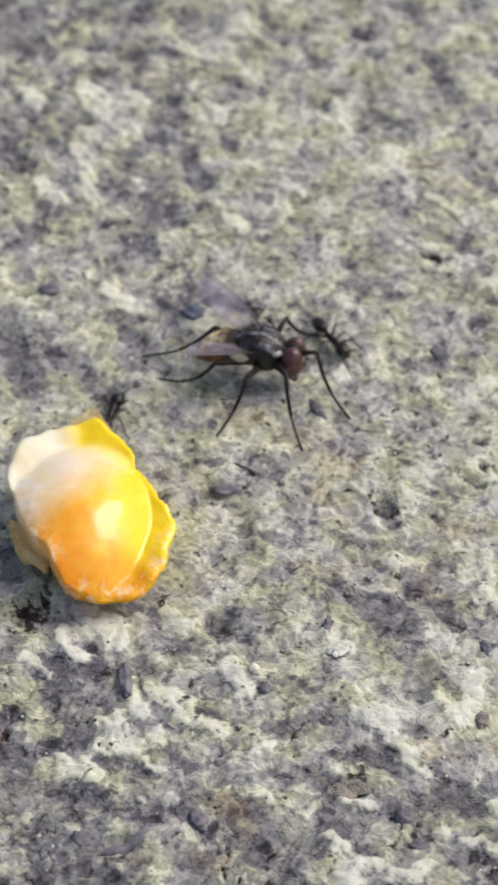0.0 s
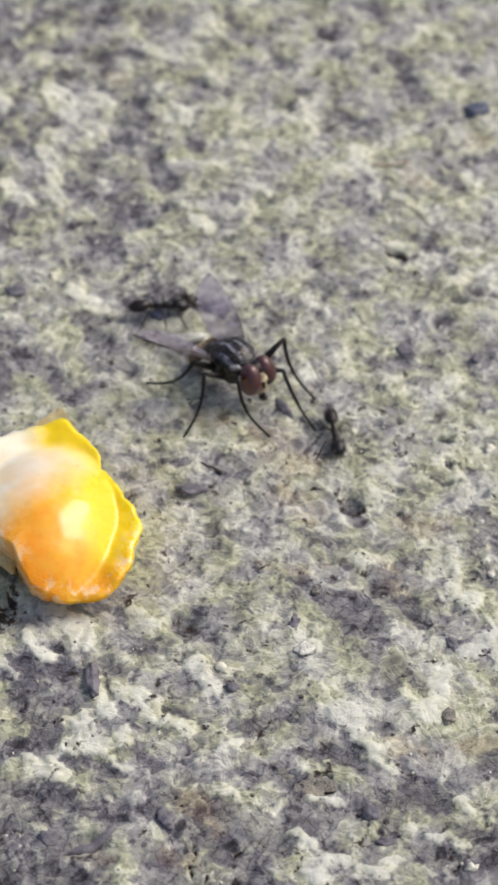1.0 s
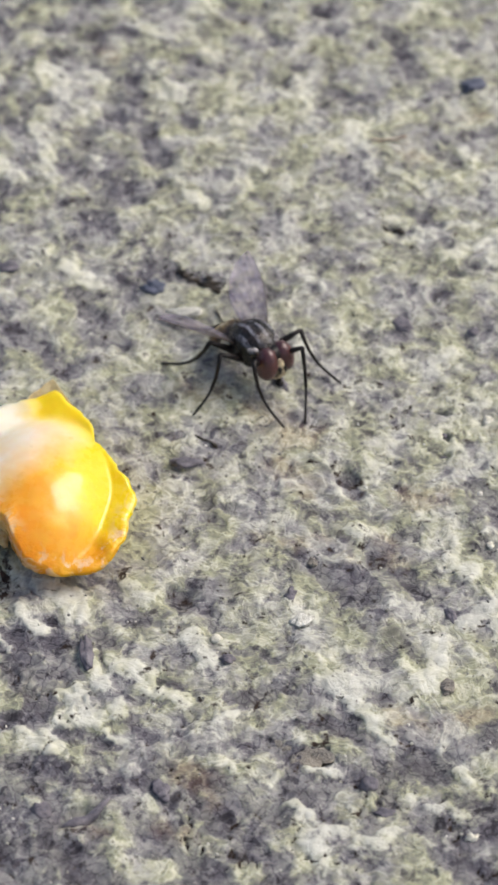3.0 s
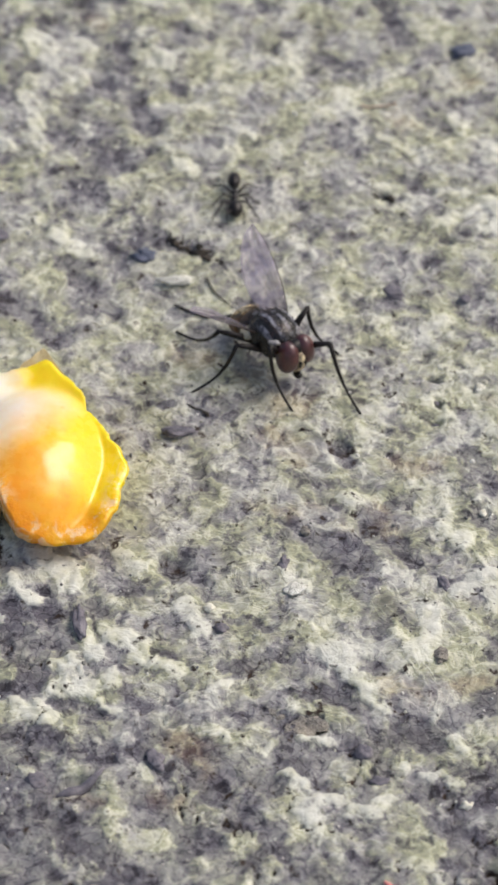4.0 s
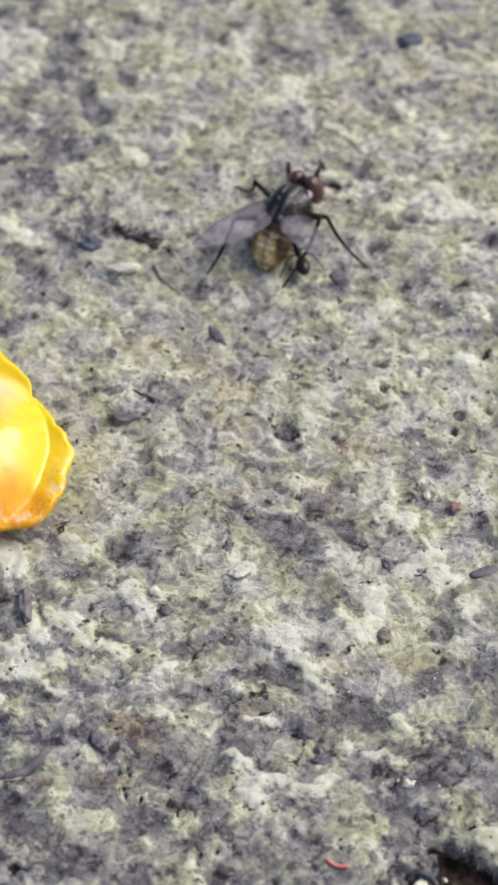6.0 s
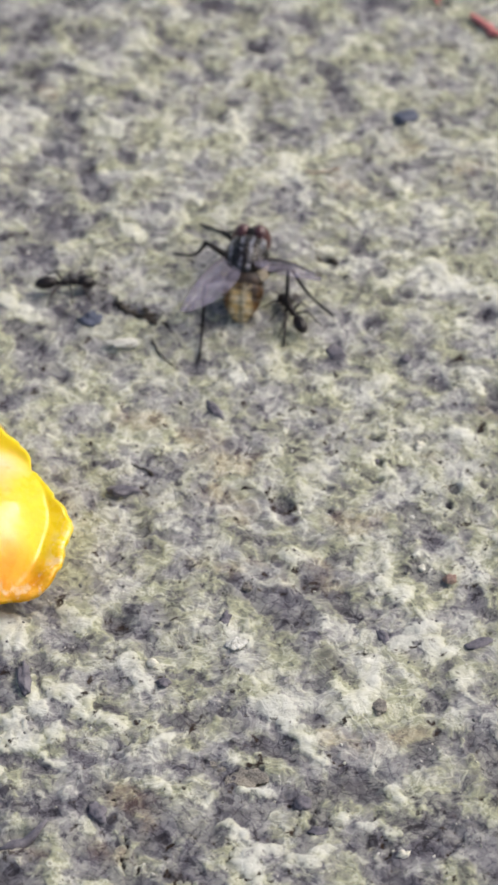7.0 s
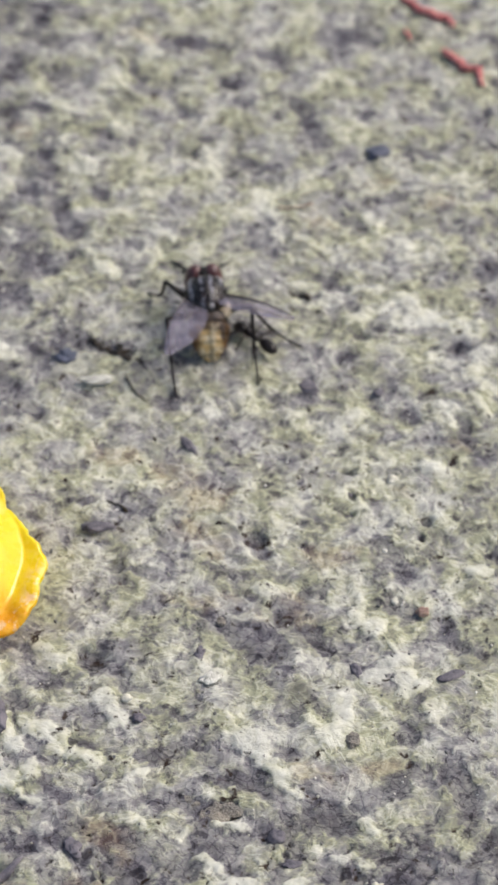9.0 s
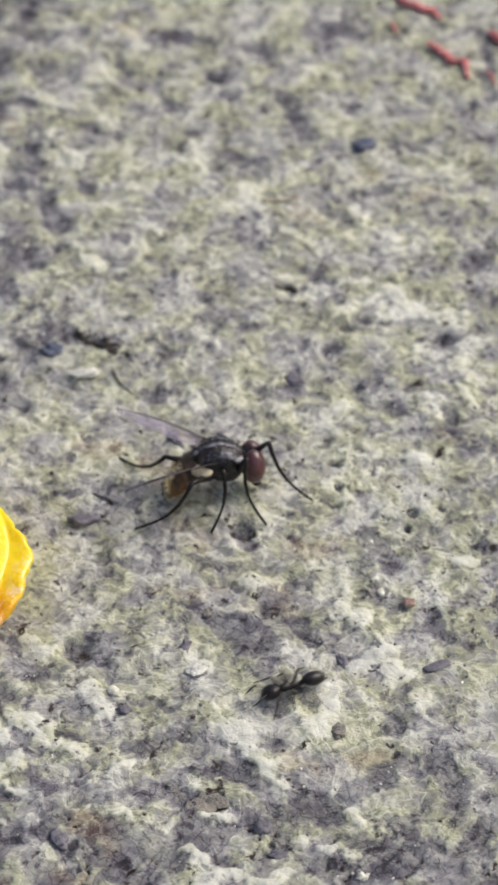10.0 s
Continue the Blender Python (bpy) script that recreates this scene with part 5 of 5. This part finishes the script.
    walk(FLY_WINGS[-1], [(t, pose(-0.3 * MM, -1.1 * MM, 2.95 * MM, roll, up, off)) for t, off, up, roll in right])
    nod = ((0, 4), (5.1, 8), (5.7, 0), (10, 0))
    walk(FLY_HEAD, [(t, pose(1.85 * MM, 0, 2.2 * MM, 0, 8 + a, 0)) for t, a in nod])
    walk(ants[0], [(t, pose(x * MM, y * MM, 0, 0, 0, h)) for t, x, y, h in (
        (0, -13.39, 2.27, 77),
        (0.2, -11.18, 7.72, 55),
        (0.4, -10.77, 8.69, 35),
        (0.5, -10.66, 7.79, 24),
        (0.6, -10.12, 8.09, 17),
        (0.8, -7.99, 12.23, 9),
        (1, -8.60, 12.46, 4),
        (1.5, -8.25, 12.39, 2),
        (1.8, -7.93, 12.68, 12),
        (2, -8.08, 13.94, 28),
        (2.2, -7.50, 14.92, 35),
        (2.45, -9.82, 16.33, 95),
        (2.7, -12.13, 17.73, 155),
        (3, -24.72, 19.47, 172),
        (4, -20.81, -11.45, 230),
        (5, -16.25, -47.42, 300),
        (8, 10.07, -43.73, 360),
        (8.53, 15.62, -35.47, 412),
        (9.07, 20.98, -27.48, 471),
        (9.6, 26.16, -19.77, 523),
        (9.9, 10.20, -16.90, 551),
        (10, 7.20, -18.10, 560),
    )])
    walk(ants[1], [(t, pose(x * MM, y * MM, 0, 0, 0, h)) for t, x, y, h in (
        (0, -15.96, -0.87, -17),
        (1, -15.93, -0.78, 0),
        (1.5, -20.00, -14.00, -75),
        (2, -20.00, -46.00, -50),
        (2.4, 0.00, -58.00, 10),
        (2.8, 22.00, -46.00, 70),
        (3.05, 28.00, -15.00, 100),
        (3.2, 24.13, 7.29, 164),
        (3.4, 15.76, 11.51, 159),
        (3.5, 10.25, 14.95, 159),
        (3.6, 4.66, 15.89, 172),
        (3.7, -1.18, 14.87, 189),
        (3.8, -1.88, 16.49, 226),
        (3.9, -2.57, 18.09, 276),
        (4, -2.57, 17.93, 272),
        (4.05, -5.70, 16.25, 225),
        (4.1, -8.87, 14.56, 189),
        (4.2, -14.90, 6.94, 210),
        (4.4, -23.58, 0.30, 197),
        (10, -26.26, 2.91, 197),
    )])
    walk(ants[2], [(t, pose(x * MM, y * MM, 0, 0, 0, h)) for t, x, y, h in (
        (0, 0.65, 9.75, -55),
        (0.2, -0.77, 10.66, -102),
        (0.4, -0.84, 10.96, -135),
        (0.6, -0.57, 10.10, -125),
        (0.8, 0.28, 5.72, -66),
        (0.9, 0.15, 5.80, -55),
        (1, 3.13, 1.17, -80),
        (1.05, 1.00, -0.65, -140),
        (1.1, -1.74, -1.47, -185),
        (1.15, -4.49, 1.36, -225),
        (1.2, -6.45, 4.79, -270),
        (1.3, -8.28, 5.83, -316),
        (1.4, -8.60, 5.30, -316),
        (1.6, -8.55, 5.20, -315),
        (1.8, -8.80, 5.35, -315),
        (2, -8.94, 5.43, -316),
        (2.2, -8.57, 8.13, -334),
        (2.4, -11.18, 7.02, -259),
        (2.6, -13.80, 5.90, -188),
        (3, -22.22, 4.25, -180),
        (3.27, -22.54, 5.21, -237),
        (3.53, -22.86, 6.17, -306),
        (3.8, -23.19, 7.11, -360),
        (4, -19.79, 6.85, -360),
        (4.1, -5.32, 8.61, -386),
        (4.3, -4.88, 3.12, -427),
        (4.5, -3.39, -0.59, -349),
        (4.7, -2.60, -0.90, -330),
        (4.9, -2.90, 0.90, -308),
        (5, -2.83, 1.18, -302),
        (5.2, -2.29, 1.18, -313),
        (5.5, 3.51, 4.07, -320),
        (5.6, 4.40, 6.20, -295),
        (5.7, 5.21, 8.34, -273),
        (6.8, 5.10, 12.25, -248),
        (7, 5.05, 12.29, -248),
        (7.5, 4.87, 12.78, -244),
        (8, 4.78, 12.89, -238),
        (8.5, 4.97, 13.25, -235),
        (9, 4.36, 13.34, -227),
        (9.3, 4.50, 13.26, -226),
        (9.4, -0.13, 7.72, -163),
        (9.45, -0.36, 9.08, -197),
        (9.5, -0.60, 10.43, -235),
        (9.55, 0.16, 8.65, -293),
        (9.6, 0.92, 6.85, -343),
        (9.65, -0.41, 10.08, -288),
        (9.7, -1.73, 13.26, -224),
        (9.8, -10.21, 17.70, -192),
        (10, -22.31, 21.18, -188),
    )])
    walk(ants[3], [(t, pose(x * MM, y * MM, 0, 0, 0, h)) for t, x, y, h in (
        (0, 23.72, 39.59, 180),
        (3.2, 25.56, 24.01, 180),
        (3.5, 7.87, 25.00, 176),
        (3.8, -12.58, 50.30, 157),
        (4.4, -30.76, 34.25, 196),
        (5.2, -28.73, 24.30, 266),
        (6, -26.44, 13.71, 343),
        (6.8, -16.57, 14.75, 360),
        (7, -10.38, 15.48, 364),
        (7.07, -12.23, 13.24, 312),
        (7.13, -14.10, 10.98, 243),
        (7.2, -15.99, 8.70, 189),
        (7.35, -15.90, 3.69, 262),
        (7.5, -15.80, -1.44, 343),
        (7.8, -6.38, 1.73, 367),
        (8, 4.86, 5.71, 364),
        (8.2, 20.39, 9.02, 369),
        (8.6, 37.14, 14.04, 369),
        (10, 45.10, 11.55, 369),
    )])


motions()
